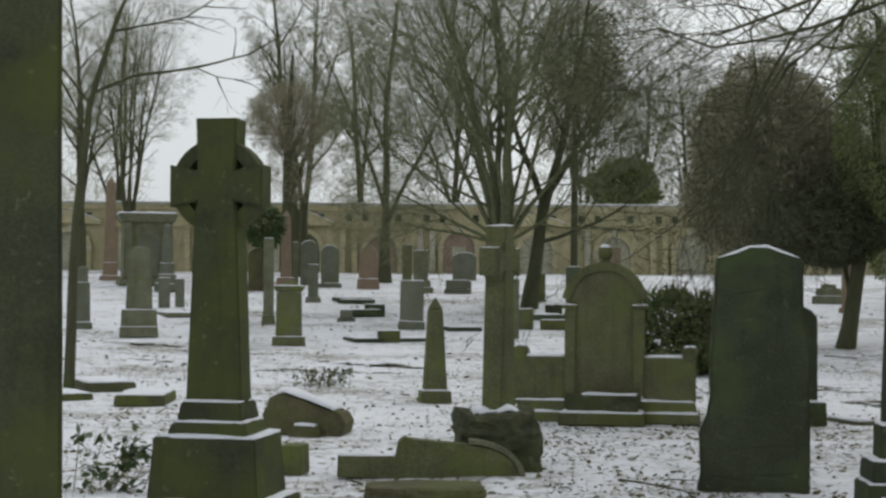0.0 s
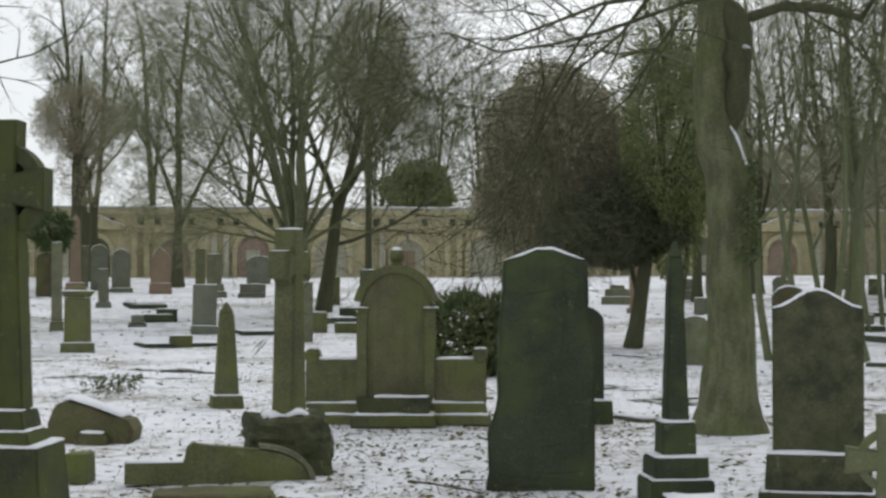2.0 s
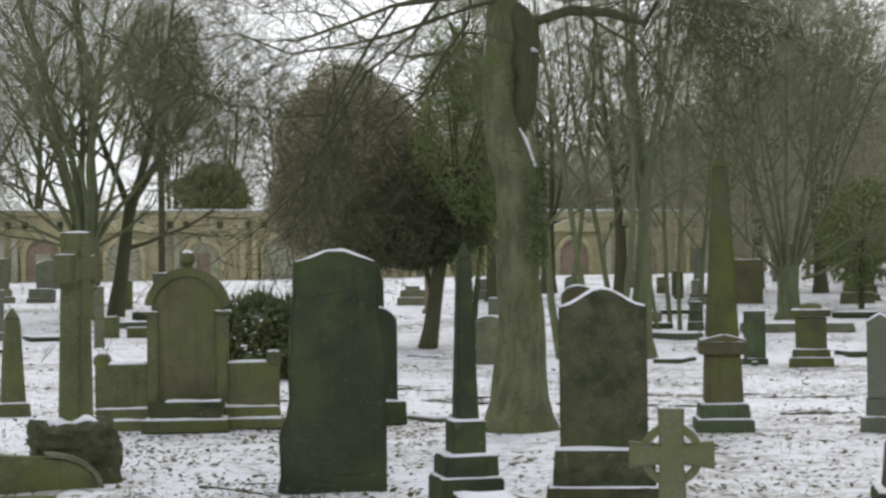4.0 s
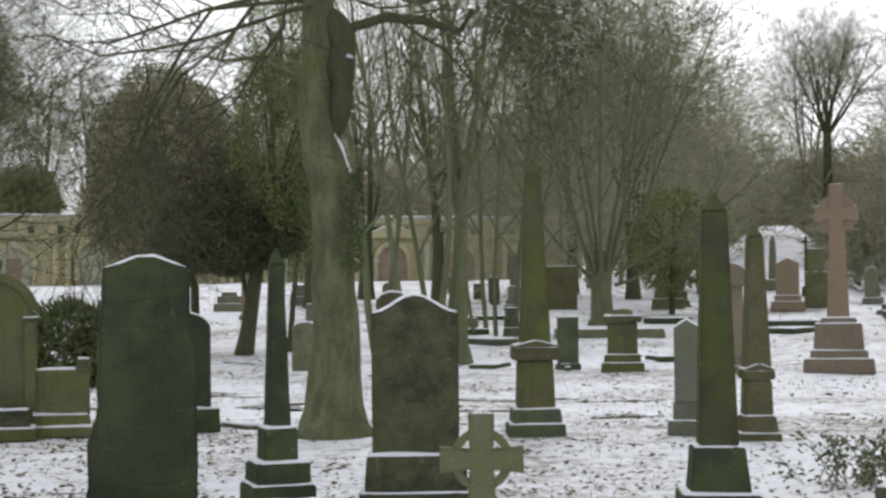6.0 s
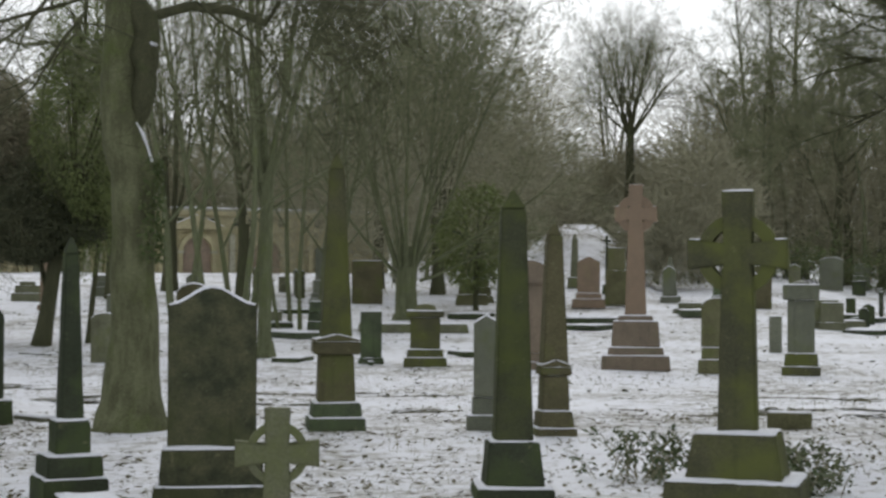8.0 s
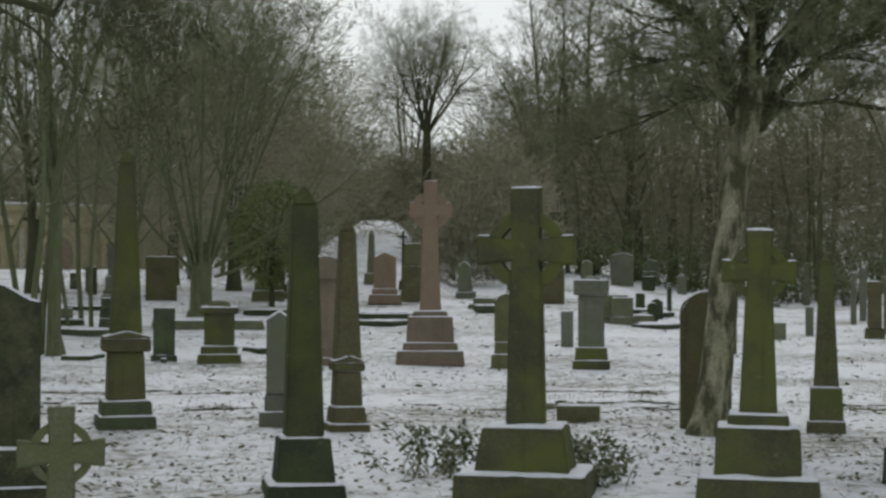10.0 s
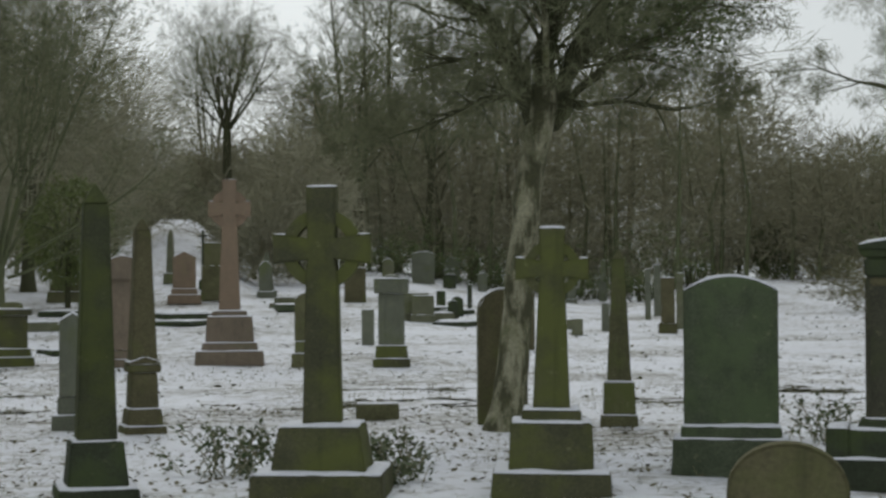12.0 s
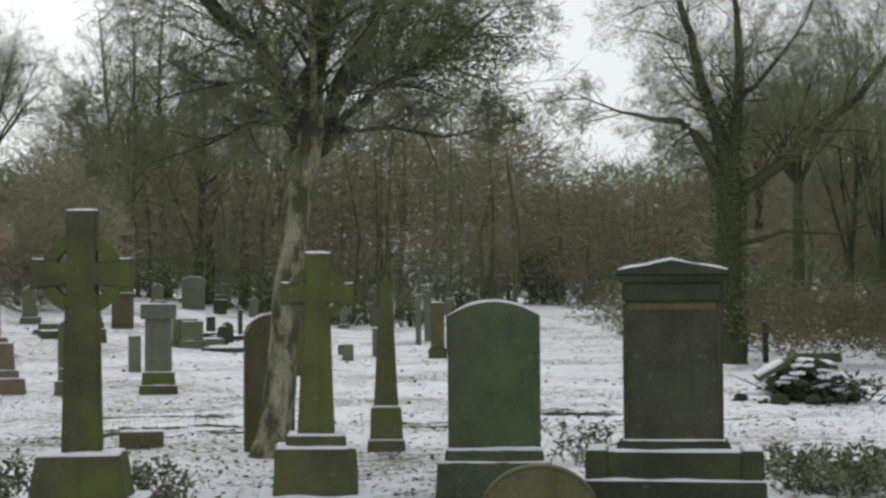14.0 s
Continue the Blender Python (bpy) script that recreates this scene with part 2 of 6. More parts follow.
def snow_on(parent, w, d, z, thick=0.025, x=0.0, y=0.0, rise=None):
    """Snow lying on a ledge: an uneven slab, thin at its rims. rise(x) lifts it along a shaped top."""
    bm = bmesh.new()
    nx, ny = max(4, int(w / 0.06)), max(2, int(d / 0.06))
    off = random.uniform(0, 90)
    grid = []
    for i in range(nx + 1):
        row = []
        for j in range(ny + 1):
            px, py = x + w * (i / nx - 0.5), y + d * (j / ny - 0.5)
            rim = 0.55 if i in (0, nx) or j in (0, ny) else 1.0
            h = thick * rim * (0.75 + 0.7 * noise.noise((px * 4 + off, py * 4, z)))
            wob = 0.012 * noise.noise((px * 9, py * 9, off))
            row.append(bm.verts.new((px + wob, py + wob, z + (rise(px) if rise else 0) + max(0.004, h))))
        grid.append(row)
    for i in range(nx):
        for j in range(ny):
            bm.faces.new((grid[i][j], grid[i + 1][j], grid[i + 1][j + 1], grid[i][j + 1]))
    edges = [e for e in bm.edges if e.is_boundary]
    ext = bmesh.ops.extrude_edge_only(bm, edges=edges)
    for v in ext["geom"]:
        if isinstance(v, bmesh.types.BMVert):
            v.co.z = z + (rise(min(max(v.co.x, x - w / 2), x + w / 2)) if rise else 0) - 0.004
    for f in bm.faces:
        f.smooth = True
    return part("snow", bm, SNOW, parent, "thin crust of lying snow")


def tiers(parent, mat, rows, snowy=True, names=("plinth", "base", "step", "die", "block", "cap"), plinth_mat=None):
    """A stack of blocks from the ground: rows of (width, depth, top width, top depth, height)."""
    z = 0.0
    for i, (w0, d0, w1, d1, h) in enumerate(rows):
        tier = part(names[min(i, len(names) - 1)], block(w0, d0, w1, d1, z, z + h, 0.014, 2, 0.006), plinth_mat if plinth_mat and i < 2 else mat, parent)
        z += h
        if snowy:
            snow_on(tier, w1 - 0.02, d1 - 0.02, z, 0.022)
    return z


def arc(cx, cz, r, a0, a1, n):
    return [(cx + r * math.cos(radians(a0 + (a1 - a0) * i / n)), cz + r * math.sin(radians(a0 + (a1 - a0) * i / n))) for i in range(n + 1)]


def head_outline(shape, w, z0, zs, z1):
    """The outline of a headstone: width, foot, shoulder and top."""
    h, rise = w / 2, z1 - zs
    if shape == "flat":
        top = [(h, z1), (-h, z1)]
    elif shape == "round":
        top = [(h * math.cos(math.pi * i / 16), zs + rise * math.sin(math.pi * i / 16)) for i in range(17)]
    elif shape == "segment":
        r = (h * h + rise * rise) / (2 * rise)
        a = math.degrees(math.asin(min(1, h / r)))
        top = arc(0, z1 - r, r, 90 - a, 90 + a, 12)
    elif shape == "gable":
        top = [(h, zs), (0, z1), (-h, zs)]
    elif shape == "pointed":
        top = [(h * (1 - (i / 8) ** 1.7), zs + rise * (i / 8) ** 0.75) for i in range(9)] + [(-h * (1 - (i / 8) ** 1.7), zs + rise * (i / 8) ** 0.75) for i in range(7, -1, -1)]
    elif shape == "ogee":
        half = [(h * (1 - u), zs + rise * (0.5 - 0.5 * math.cos(math.pi * u)) ** 1.1) for u in [i / 10 for i in range(11)]]
        top = half + [(-px, pz) for px, pz in half[-2::-1]]
    else:  # shouldered: a smaller arch between square shoulders
        q = h * 0.62
        top = [(h, zs - 0.0), (h * 0.98, zs + rise * 0.18), (q, zs + rise * 0.22)] + [(q * math.cos(math.pi * i / 12), zs + rise * (0.25 + 0.75 * math.sin(math.pi * i / 12))) for i in range(1, 12)] + [(-q, zs + rise * 0.22), (-h * 0.98, zs + rise * 0.18), (-h, zs)]
    return [(-h, z0), (h, z0)] + top


def top_height(outline, px):
    """The height of an outline's upper edge at px."""
    best = 0.0
    n = len(outline)
    for i in range(n):
        (ax, az), (bx, bz) = outline[i], outline[(i + 1) % n]
        if min(ax, bx) - 1e-6 <= px <= max(ax, bx) + 1e-6 and abs(ax - bx) > 1e-6:
            best = max(best, az + (bz - az) * (px - ax) / (bx - ax))
    return best


def headstone(x, y, shape, w, h, mat, label, rise=0.15, thick=0.14, foot=(), turn=0.0, lean=0.0, tip=0.0, snowy=True, hood=False, group="upright headstones"):
    """A headstone: a shaped tablet on its foot blocks."""
    ob = thing("headstone", x, y, turn, label, "headstone", group, lean, tip)
    z = tiers(ob, mat, foot, snowy) if foot else 0.0
    line = head_outline(shape, w, z, h - rise, h)
    bm = slab(line, thick)
    tablet = part("tablet", bm, mat, ob)
    if hood:
        top = [(w * 0.62, h), (w * 0.62, h + 0.22)] + [(w * 0.62 * math.cos(math.pi * i / 10), h + 0.22 + 0.2 * math.sin(math.pi * i / 10)) for i in range(1, 10)] + [(-w * 0.62, h + 0.22), (-w * 0.62, h)]
        tablet = part("hood", slab(top, thick * 1.5), mat, ob)
        line = top
    if snowy:
        snow_on(tablet, w * 0.97, thick * 0.95, 0.0, 0.022, rise=lambda px: top_height(line, px))
    return ob


def obelisk(x, y, mat, label, foot, w0, w1, h, tip_h=0.14, turn=0.0, lean=0.0, tip=0.0, snowy=True, shaft_mat=None, plinth_mat=None, gabled=False):
    ob = thing("obelisk", x, y, turn, label, "obelisk", "obelisks", lean, tip)
    z = tiers(ob, mat, foot, snowy, ("plinth", "base", "die", "cornice", "block"), plinth_mat)
    if gabled:
        h0 = foot[-1][2] / 2
        peak = part("gable", slab([(-h0, z), (h0, z), (h0, z + 0.015), (0, z + 0.075), (-h0, z + 0.015)], h0 * 2, 0.006), mat, ob)
        snow_on(peak, h0 * 1.9, h0 * 1.9, z + 0.075, 0.018, rise=lambda px: -0.06 * abs(px) / h0)
    part("shaft", block(w0, w0, w1, w1, z, h - tip_h, 0.012, 3, 0.004), shaft_mat or mat, ob)
    part("point", block(w1, w1, 0.02, 0.02, h - tip_h, h, 0.006), shaft_mat or mat, ob)
    return ob


def cross_outline(z0, w0, zc, arm, aw, top, hw):
    """A cross with flared arms on a tapering shaft: foot, half-width there, centre, arm length, half arm height, top, half-width of the head."""
    kx, kz = hw * 0.92, aw * 0.74
    return [(-w0, z0), (w0, z0), (kx * 1.12, zc - kz - 0.1), (kx, zc - kz), (arm, zc - aw), (arm, zc + aw), (kx, zc + kz), (hw, top), (-hw, top), (-kx, zc + kz), (-arm, zc + aw), (-arm, zc - aw), (-kx, zc - kz), (-kx * 1.12, zc - kz - 0.1)]


def ring_bm(zc, r0, r1, thick, n=40):
    bm = bmesh.new()
    loops = [[bm.verts.new((r * math.cos(2 * math.pi * i / n), yy, zc + r * math.sin(2 * math.pi * i / n))) for i in range(n)] for r, yy in ((r0, -thick / 2), (r1, -thick / 2), (r1, thick / 2), (r0, thick / 2))]
    for k in range(4):
        a, b = loops[k], loops[(k + 1) % 4]
        for i in range(n):
            bm.faces.new((a[i], a[(i + 1) % n], b[(i + 1) % n], b[i]))
    bmesh.ops.recalc_face_normals(bm, faces=bm.faces[:])
    return bm


def celtic_cross(x, y, mat, label, foot, w0, zc, arm, aw, top, hw, ring, thick=0.16, turn=0.0, lean=0.0, tip=0.0, snowy=True, foot_mat=None, foot_z=0.0, bare_top=False):
    """A wheel-headed cross; ring is (inner, outer radius) or nothing."""
    ob = thing("stone_cross", x, y, turn, label, "cross", "stone crosses", lean, tip)
    z = tiers(ob, foot_mat or mat, foot, snowy) if foot else foot_z
    bm = slab(cross_outline(z, w0, zc, arm, aw, top, hw), thick, 0.012)
    head = part("cross", bm, mat, ob)
    if ring:
        part("ring", ring_bm(zc, ring[0], ring[1], thick * 0.74), mat, ob)
    if snowy and not bare_top:
        snow_on(head, hw * 1.9, thick * 0.9, top, 0.02)
        for s in (-1, 1):
            snow_on(head, (arm - hw) * 0.34, thick * 0.8, zc + aw, 0.012, x=s * (arm - (arm - hw) * 0.2))
    return ob


# ---- the ground ----
def on_track(x, y):
    """How deep a place lies in one of the two wheel ruts of the track that crosses the graveyard."""
    ax, ay, bx, by = -6.0, 33.8, 19.0, 13.8
    ux, uy = bx - ax, by - ay
    n = math.hypot(ux, uy)
    off = ((x - ax) * uy - (y - ay) * ux) / n + 0.25 * math.sin(x * 0.5) + 0.12 * math.sin(x * 1.9)
    deep = 0.0
    for k, c in enumerate((-1.45, -0.85, 0.75, 1.3)):
        worn = min(1.0, max(0.0, 0.25 + 1.5 * noise.noise((x * 0.6, y * 0.6, 6 + 5 * k))))
        deep = max(deep, worn * math.exp(-((off - c - 0.25 * noise.noise((x * 0.8, y * 0.8, 40 + k))) / 0.2) ** 2))
    return deep


def make_ground():
    na = 340
    radii = [0.0]
    r = 0.6
    while r < 900:
        radii.append(r)
        r += max(0.13, r * 0.018)
    verts, faces = [(0, 0, 0)], []
    for k, r in enumerate(radii[1:]):
        for i in range(na):
            a = 2 * math.pi * i / na
            x, y = r * math.sin(a), r * math.cos(a)
            z = ground_z(x, y)
            if r < 120:
                z += 0.05 * noise.noise((x * 0.35, y * 0.35, 0)) + 0.025 * noise.noise((x * 1.7, y * 1.7, 3))
                z -= 0.05 * on_track(x, y)
            verts.append((x, y, z - 0.015))
    for i in range(na):
        faces.append((0, 1 + (i + 1) % na, 1 + i))
    for k in range(len(radii) - 2):
        a, b = 1 + k * na, 1 + (k + 1) * na
        for i in range(na):
            j = (i + 1) % na
            faces.append((a + i, a + j, b + j, b + i))
    me = bpy.data.meshes.new("ground")
    me.from_pydata(verts, [], faces)
    me.polygons.foreach_set("use_smooth", [True] * len(me.polygons))
    bm = bmesh.new()
    bm.from_mesh(me)
    bmesh.ops.recalc_face_normals(bm, faces=bm.faces[:])
    if bm.faces[len(bm.faces) // 2].normal.z < 0:
        bmesh.ops.reverse_faces(bm, faces=bm.faces[:])
    bm.to_mesh(me)
    bm.free()
    me.materials.append(SNOWFIELD)
    tagged(new("ground", me), "thin snow over rough grass, flecked with dead leaves and ruts", "ground", kind="structure")


make_ground()


# ---- special monuments ----
def boulder(name, x, y, w, d, h, mat, label, category="rock", turn=0.0, seed=0.0, snow_h=0.0, sharp=0.25, square=0.55):
    ob = thing(name, x, y, turn, label, category, sink=0.06)
    bm = bmesh.new()
    bmesh.ops.create_icosphere(bm, subdivisions=4, radius=1.0)
    for v in bm.verts:
        c = v.co.copy()
        m = max(abs(c.x), abs(c.y), abs(c.z))
        c = c.lerp(c / m, square)
        n = noise.fractal(c * 1.6 + Vector((seed, seed, 0)), 0.9, 2.0, 4)
        crag = noise.ridged_multi_fractal(Vector((c.x * 1.3, c.y * 1.3, c.z * 2.6)) + Vector((0, seed, seed)), 0.8, 2.1, 4, 1.0, 2.0) - 1.0
        c *= 1 + sharp * (n + 0.35 * crag)
        v.co = Vector((c.x * w / 2, c.y * d / 2, (c.z * 0.5 + 0.5) * h))
    part("stone", bm, mat, ob)
    if snow_h:
        bm = bmesh.new()
        n = 16
        grid = {}
        for i in range(n + 1):
            for j in range(n + 1):
                u, v = 2 * i / n - 1, 2 * j / n - 1
                keep = noise.noise((u * 2 + seed, v * 2, seed)) * 0.6 + 0.75 - max(abs(u), abs(v)) ** 3
                grid[i, j] = (bm.verts.new((u * w * 0.44, v * d * 0.44, h * (1.0 + 0.10 * noise.noise((u * 1.5, v * 1.5, seed)) - 0.10 * (u * u + v * v)) + snow_h * min(1, keep) + 0.015)), keep)
        for i in range(n):
            for j in range(n):
                q = [grid[a] for a in ((i, j), (i + 1, j), (i + 1, j + 1), (i, j + 1))]
                if sum(k for _, k in q) / 4 > 0.3:
                    f = bm.faces.new([v for v, _ in q])
                    f.smooth = True
        bmesh.ops.delete(bm, geom=[v for v in bm.verts if not v.link_faces], context="VERTS")
        bmesh.ops.solidify(bm, geom=bm.faces[:], thickness=0.02)
        part("snow", bm, SNOW, ob, "patchy snow cover")
    return ob


def rough_slab(x, y):
    """The big dark standing slab with hewn, uneven edges."""
    ob = thing("headstone", x, y, 3.0, "big blackened upright slab with rough hewn edges", "headstone", "upright headstones", lean=0.5, tip=-1.0)
    line = []
    for i in range(13):
        u = i / 12
        line.append((-0.42 + 0.10 * u + 0.035 * noise.noise((u * 6, 1, 0)) - (0.03 if u < 0.3 else 0.0), 1.83 * u))
    line = line + [(-0.20, 1.86), (-0.06, 1.915), (0.06, 1.92), (0.18, 1.875), (0.335, 1.83)]
    for i in range(12, -1, -1):
        u = i / 12
        line.append((0.345 + (0.055 if u < 0.72 else 0.0) + 0.012 * noise.noise((u * 7, 5, 0)), 1.80 * u))
    bm = slab(line[::-1], 0.26, 0.02)
    bmesh.ops.triangulate(bm, faces=[f for f in bm.faces if len(f.verts) > 4])
    bmesh.ops.subdivide_edges(bm, edges=[e for e in bm.edges if e.calc_length() > 0.12], cuts=2)
    jag(bm, 0.012, 6)
    part("tablet", bm, DARK, ob)
    snow_on(ob, 0.62, 0.2, 0.0, 0.028, rise=lambda px: top_height(line, px) - 0.004)


def family_monument(x, y):
    """The wide tomb: an arched centre stone with a finial between two low wings."""
    ob = thing("family_tomb", x, y, -3.0, "wide sandstone family tomb with an arched centre and low wings", "tomb")
    part("plinth", block(2.26, 0.86, 2.22, 0.82, 0, 0.12, 0.015, 2, 0.006), DULL, ob)
    snow_on(ob, 2.18, 0.78, 0.12)
    part("upper_plinth", block(2.16, 0.58, 2.12, 0.54, 0.12, 0.25, 0.015, 2, 0.006), DULL, ob)
    snow_on(ob, 2.08, 0.5, 0.25)
    part("step", block(1.0, 1.1, 0.98, 1.08, 0, 0.14, 0.015, 2, 0.006, y=-0.2), MOSSY, ob)
    snow_on(ob, 0.94, 0.98, 0.14, y=-0.22)
    h = 0.45
    line = [(-h, 0.3), (h, 0.3), (h, 1.32), (h * 0.92, 1.34)] + [(0.42 * math.cos(math.pi * i / 16), 1.36 + 0.44 * math.sin(math.pi * i / 16)) for i in range(17)] + [(-h * 0.92, 1.34), (-h, 1.32)]
    part("centre_stone", slab(line, 0.36, 0.015), TAN, ob)
    for s in (-1, 1):
        part("pilaster", block(0.13, 0.44, 0.13, 0.44, 0.3, 1.33, 0.012, x=s * 0.40), DULL, ob)
        part("capital", block(0.18, 0.48, 0.18, 0.48, 1.33, 1.37, 0.008, x=s * 0.41), DULL, ob)
        snow_on(ob, 0.17, 0.44, 1.37, 0.025, x=s * 0.41)
    arch = arc(0, 1.38, 0.50, 8, 172, 20)
    arch = arch + arc(0, 1.38, 0.40, 172, 8, 20)
    part("arch_hood", slab(arch, 0.44, 0.008), DULL, ob)
    part("finial", block(0.16, 0.16, 0.10, 0.10, 1.84, 1.92, 0.01), DULL, ob)
    bm = bmesh.new()
    bmesh.ops.create_uvsphere(bm, u_segments=14, v_segments=10, radius=0.09, matrix=Matrix.Translation((0, 0, 1.99)))
    part("finial_ball", bm, DULL, ob)
    snow_on(ob, 0.12, 0.12, 2.06, 0.03)
    for s in (-1, 1):
        part("wing", block(0.62, 0.34, 0.62, 0.34, 0.25, 0.76, 0.012, 2, 0.005, x=s * 0.76), DULL if s < 0 else TAN, ob)
        snow_on(ob, 0.56, 0.3, 0.76, 0.03, x=s * 0.74)
        bm = bmesh.new()
        bmesh.ops.create_cone(bm, cap_ends=True, segments=16, radius1=0.09, radius2=0.09, depth=0.36, matrix=Matrix.Translation((s * 1.0, 0, 0.80)) @ Matrix.Rotation(math.pi / 2, 4, "X"))
        bmesh.ops.bevel(bm, geom=[e for e in bm.edges if len(e.link_faces) == 2 and any(len(f.verts) > 4 for f in e.link_faces)], offset=0.015, segments=1, affect="EDGES")
        part("scroll_end", bm, DULL, ob)
        snow_on(ob, 0.14, 0.3, 0.885, 0.02, x=s * 1.0)
    part("trough", block(0.80, 0.26, 0.90, 0.30, 0.14, 0.34, 0.012, 2, 0.012, y=-0.46), SOOTY, ob)
    snow_on(ob, 0.62, 0.22, 0.34, 0.025, x=0.08, y=-0.46)


def pediment_stone(x, y):
    """The tall dark headstone with a low gable over a moulded cornice."""
    ob = thing("headstone", x, y, 0.0, "tall dark headstone with a low gabled cornice on wide steps", "headstone", "upright headstones")
    part("plinth", block(1.42, 0.72, 1.40, 0.70, 0, 0.24, 0.014, 2, 0.005), DARK, ob)
    snow_on(ob, 1.37, 0.66, 0.24, 0.022)
    part("base", block(1.10, 0.5, 1.08, 0.48, 0.24, 0.46, 0.014, 2, 0.005), DARK, ob)
    for s in (-1, 1):
        part("base_block", block(0.18, 0.56, 0.17, 0.54, 0.24, 0.47, 0.014, x=s * 0.60), DARK, ob)
        snow_on(ob, 0.15, 0.5, 0.47, 0.025, x=s * 0.60)
    snow_on(ob, 1.03, 0.46, 0.46, 0.022)
    part("moulding", block(0.92, 0.36, 0.84, 0.30, 0.46, 0.54, 0.012), DARK, ob)
    snow_on(ob, 0.8, 0.28, 0.54, 0.014)
    part("tablet", block(0.77, 0.22, 0.76, 0.21, 0.54, 1.68, 0.01, 2, 0.004), UMBER, ob)
    for s in (-1, 1):
        part("border", block(0.05, 0.235, 0.05, 0.235, 0.54, 1.62, 0.012, x=s * 0.365), UMBER, ob)
    part("lintel", block(0.70, 0.24, 0.70, 0.24, 1.56, 1.62, 0.012), BROWN, ob)
    part("frieze", block(0.78, 0.25, 0.80, 0.28, 1.62, 1.78, 0.02), DARK, ob)
    part("cornice", block(0.80, 0.28, 0.88, 0.34, 1.78, 1.84, 0.01), DARK, ob)
    gable = [(-0.44, 1.84), (0.44, 1.84), (0.44, 1.875), (0.0, 1.955), (-0.44, 1.875)]
    part("gable", slab(gable, 0.36, 0.008), DARK, ob)
    snow_on(ob, 0.86, 0.34, 0.0, 0.022, rise=lambda px: 1.955 - 0.182 * abs(px))


def scroll_kerb(x, y):
    """A fallen wing stone: a low kerb that sweeps up and curls down in a quarter curve."""
    ob = thing("fallen_wing_stone", x, y, 3.0, "mossy fallen wing stone with a curved sweep", "stone", lean=1.5)
    line = [(-0.75, 0.0), (0.80, -0.06)] + [(0.34 + 0.44 * math.cos(radians(a)), 0.02 + 0.27 * math.sin(radians(a))) for a in range(0, 91, 9)] + [(0.0, 0.31), (-0.15, 0.325), (-0.20, 0.34), (-0.25, 0.30), (-0.27, 0.18), (-0.75, 0.17)]
    part("wing", slab(line, 0.2, 0.012), DULL, ob)
    ridge = [(0.34 + r * math.cos(radians(a)), 0.03 + r * 0.64 * math.sin(radians(a))) for r, seq in ((0.47, range(0, 91, 9)), (0.42, range(90, -1, -9))) for a in seq]
    part("roll_moulding", slab(ridge, 0.24, 0.004), PALE, ob)
    snow_on(ob, 0.46, 0.17, 0.175, 0.02, x=-0.51)


def ledger(x, y, w, d, h, turn, label, mat=None, coped=False):
    """A grave slab that lies flat, under snow."""
    ob = thing("ledger_stone", x, y, turn, label, "grave slab", "flat grave slabs")
    if coped:
        bm = slab([(-w / 2, 0), (w / 2, 0), (w / 2, h * 0.6), (0.12, h), (-w * 0.32, h), (-w / 2, h * 0.6)], d, 0.015)
        part("slab", bm, mat or PALE, ob)
        snow_on(ob, w * 0.68, d * 0.9, h, 0.03, x=-0.06)
    else:
        part("slab", block(w, d, w * 0.97, d * 0.97, 0, h, 0.015, 2, 0.006), mat or MOSSY, ob)
        snow_on(ob, w * 0.93, d * 0.93, h, 0.03)
    return ob


def fallen_block(x, y):
    """A broken wedge of stone that lies on its side, its slanting upper face under snow."""
    ob = thing("fallen_block", x, y, -14.0, "tumbled brown stone wedge with snow on its slanting face", "stone", lean=3.0)
    line = [(-0.42, 0.0), (0.40, 0.0), (0.43, 0.17), (0.36, 0.27), (0.05, 0.37), (-0.26, 0.45), (-0.40, 0.38), (-0.45, 0.20)]
    bm = slab(line, 0.5, 0.02)
    bmesh.ops.triangulate(bm, faces=[f for f in bm.faces if len(f.verts) > 4])
    bmesh.ops.subdivide_edges(bm, edges=[e for e in bm.edges if e.calc_length() > 0.12], cuts=2)
    jag(bm, 0.03, 5)
    part("stone", bm, BROWN, ob)
    snow_on(ob, 0.66, 0.46, 0.02, 0.035, x=-0.02, rise=lambda px: top_height(line, px))
    part("shard", block(0.34, 0.2, 0.28, 0.16, 0.0, 0.14, 0.02, 2, 0.03, x=0.05, y=-0.33), BROWN, ob)
    snow_on(ob, 0.22, 0.14, 0.14, 0.025, x=0.05, y=-0.33)


rough_slab(2.44, 13.09)
family_monument(1.93, 19.75)
pediment_stone(11.32, 7.27)
scroll_kerb(-0.12, 14.0)
boulder("rockwork_base", 0.47, 14.55, 0.70, 0.66, 0.56, SOOTY, "dark craggy boulder dusted with snow, bearing a cross", turn=10, seed=3.3, snow_h=0.07, sharp=0.17, square=0.8)
fallen_block(-1.41, 17.65)
boulder("low_rock", -0.12, 12.25, 0.86, 0.5, 0.20, BROWN, "low lumpy stone sunk in the snow", turn=4, seed=5.7, sharp=0.12, square=0.8)
small_block = thing("small_block", -1.25, 14.2, -14.0, "small squared stone beside a cross base", "stone")
part("stone", block(0.2, 0.3, 0.19, 0.28, 0, 0.25, 0.006, 2, 0.004), DULL, small_block)
ledger(-5.0, 24.3, 0.72, 1.4, 0.16, 12, "low grave slab framed by a kerb under snow")
ledger(-3.93, 22.0, 0.66, 1.2, 0.14, -8, "low grave slab under snow")
ledger(-5.15, 22.6, 0.5, 0.9, 0.1, 20, "sunken kerb stone under snow")
ledger(3.28, 11.45, 0.58, 0.62, 0.14, 8, "low coped grave slab topped with snow", PALE, True)

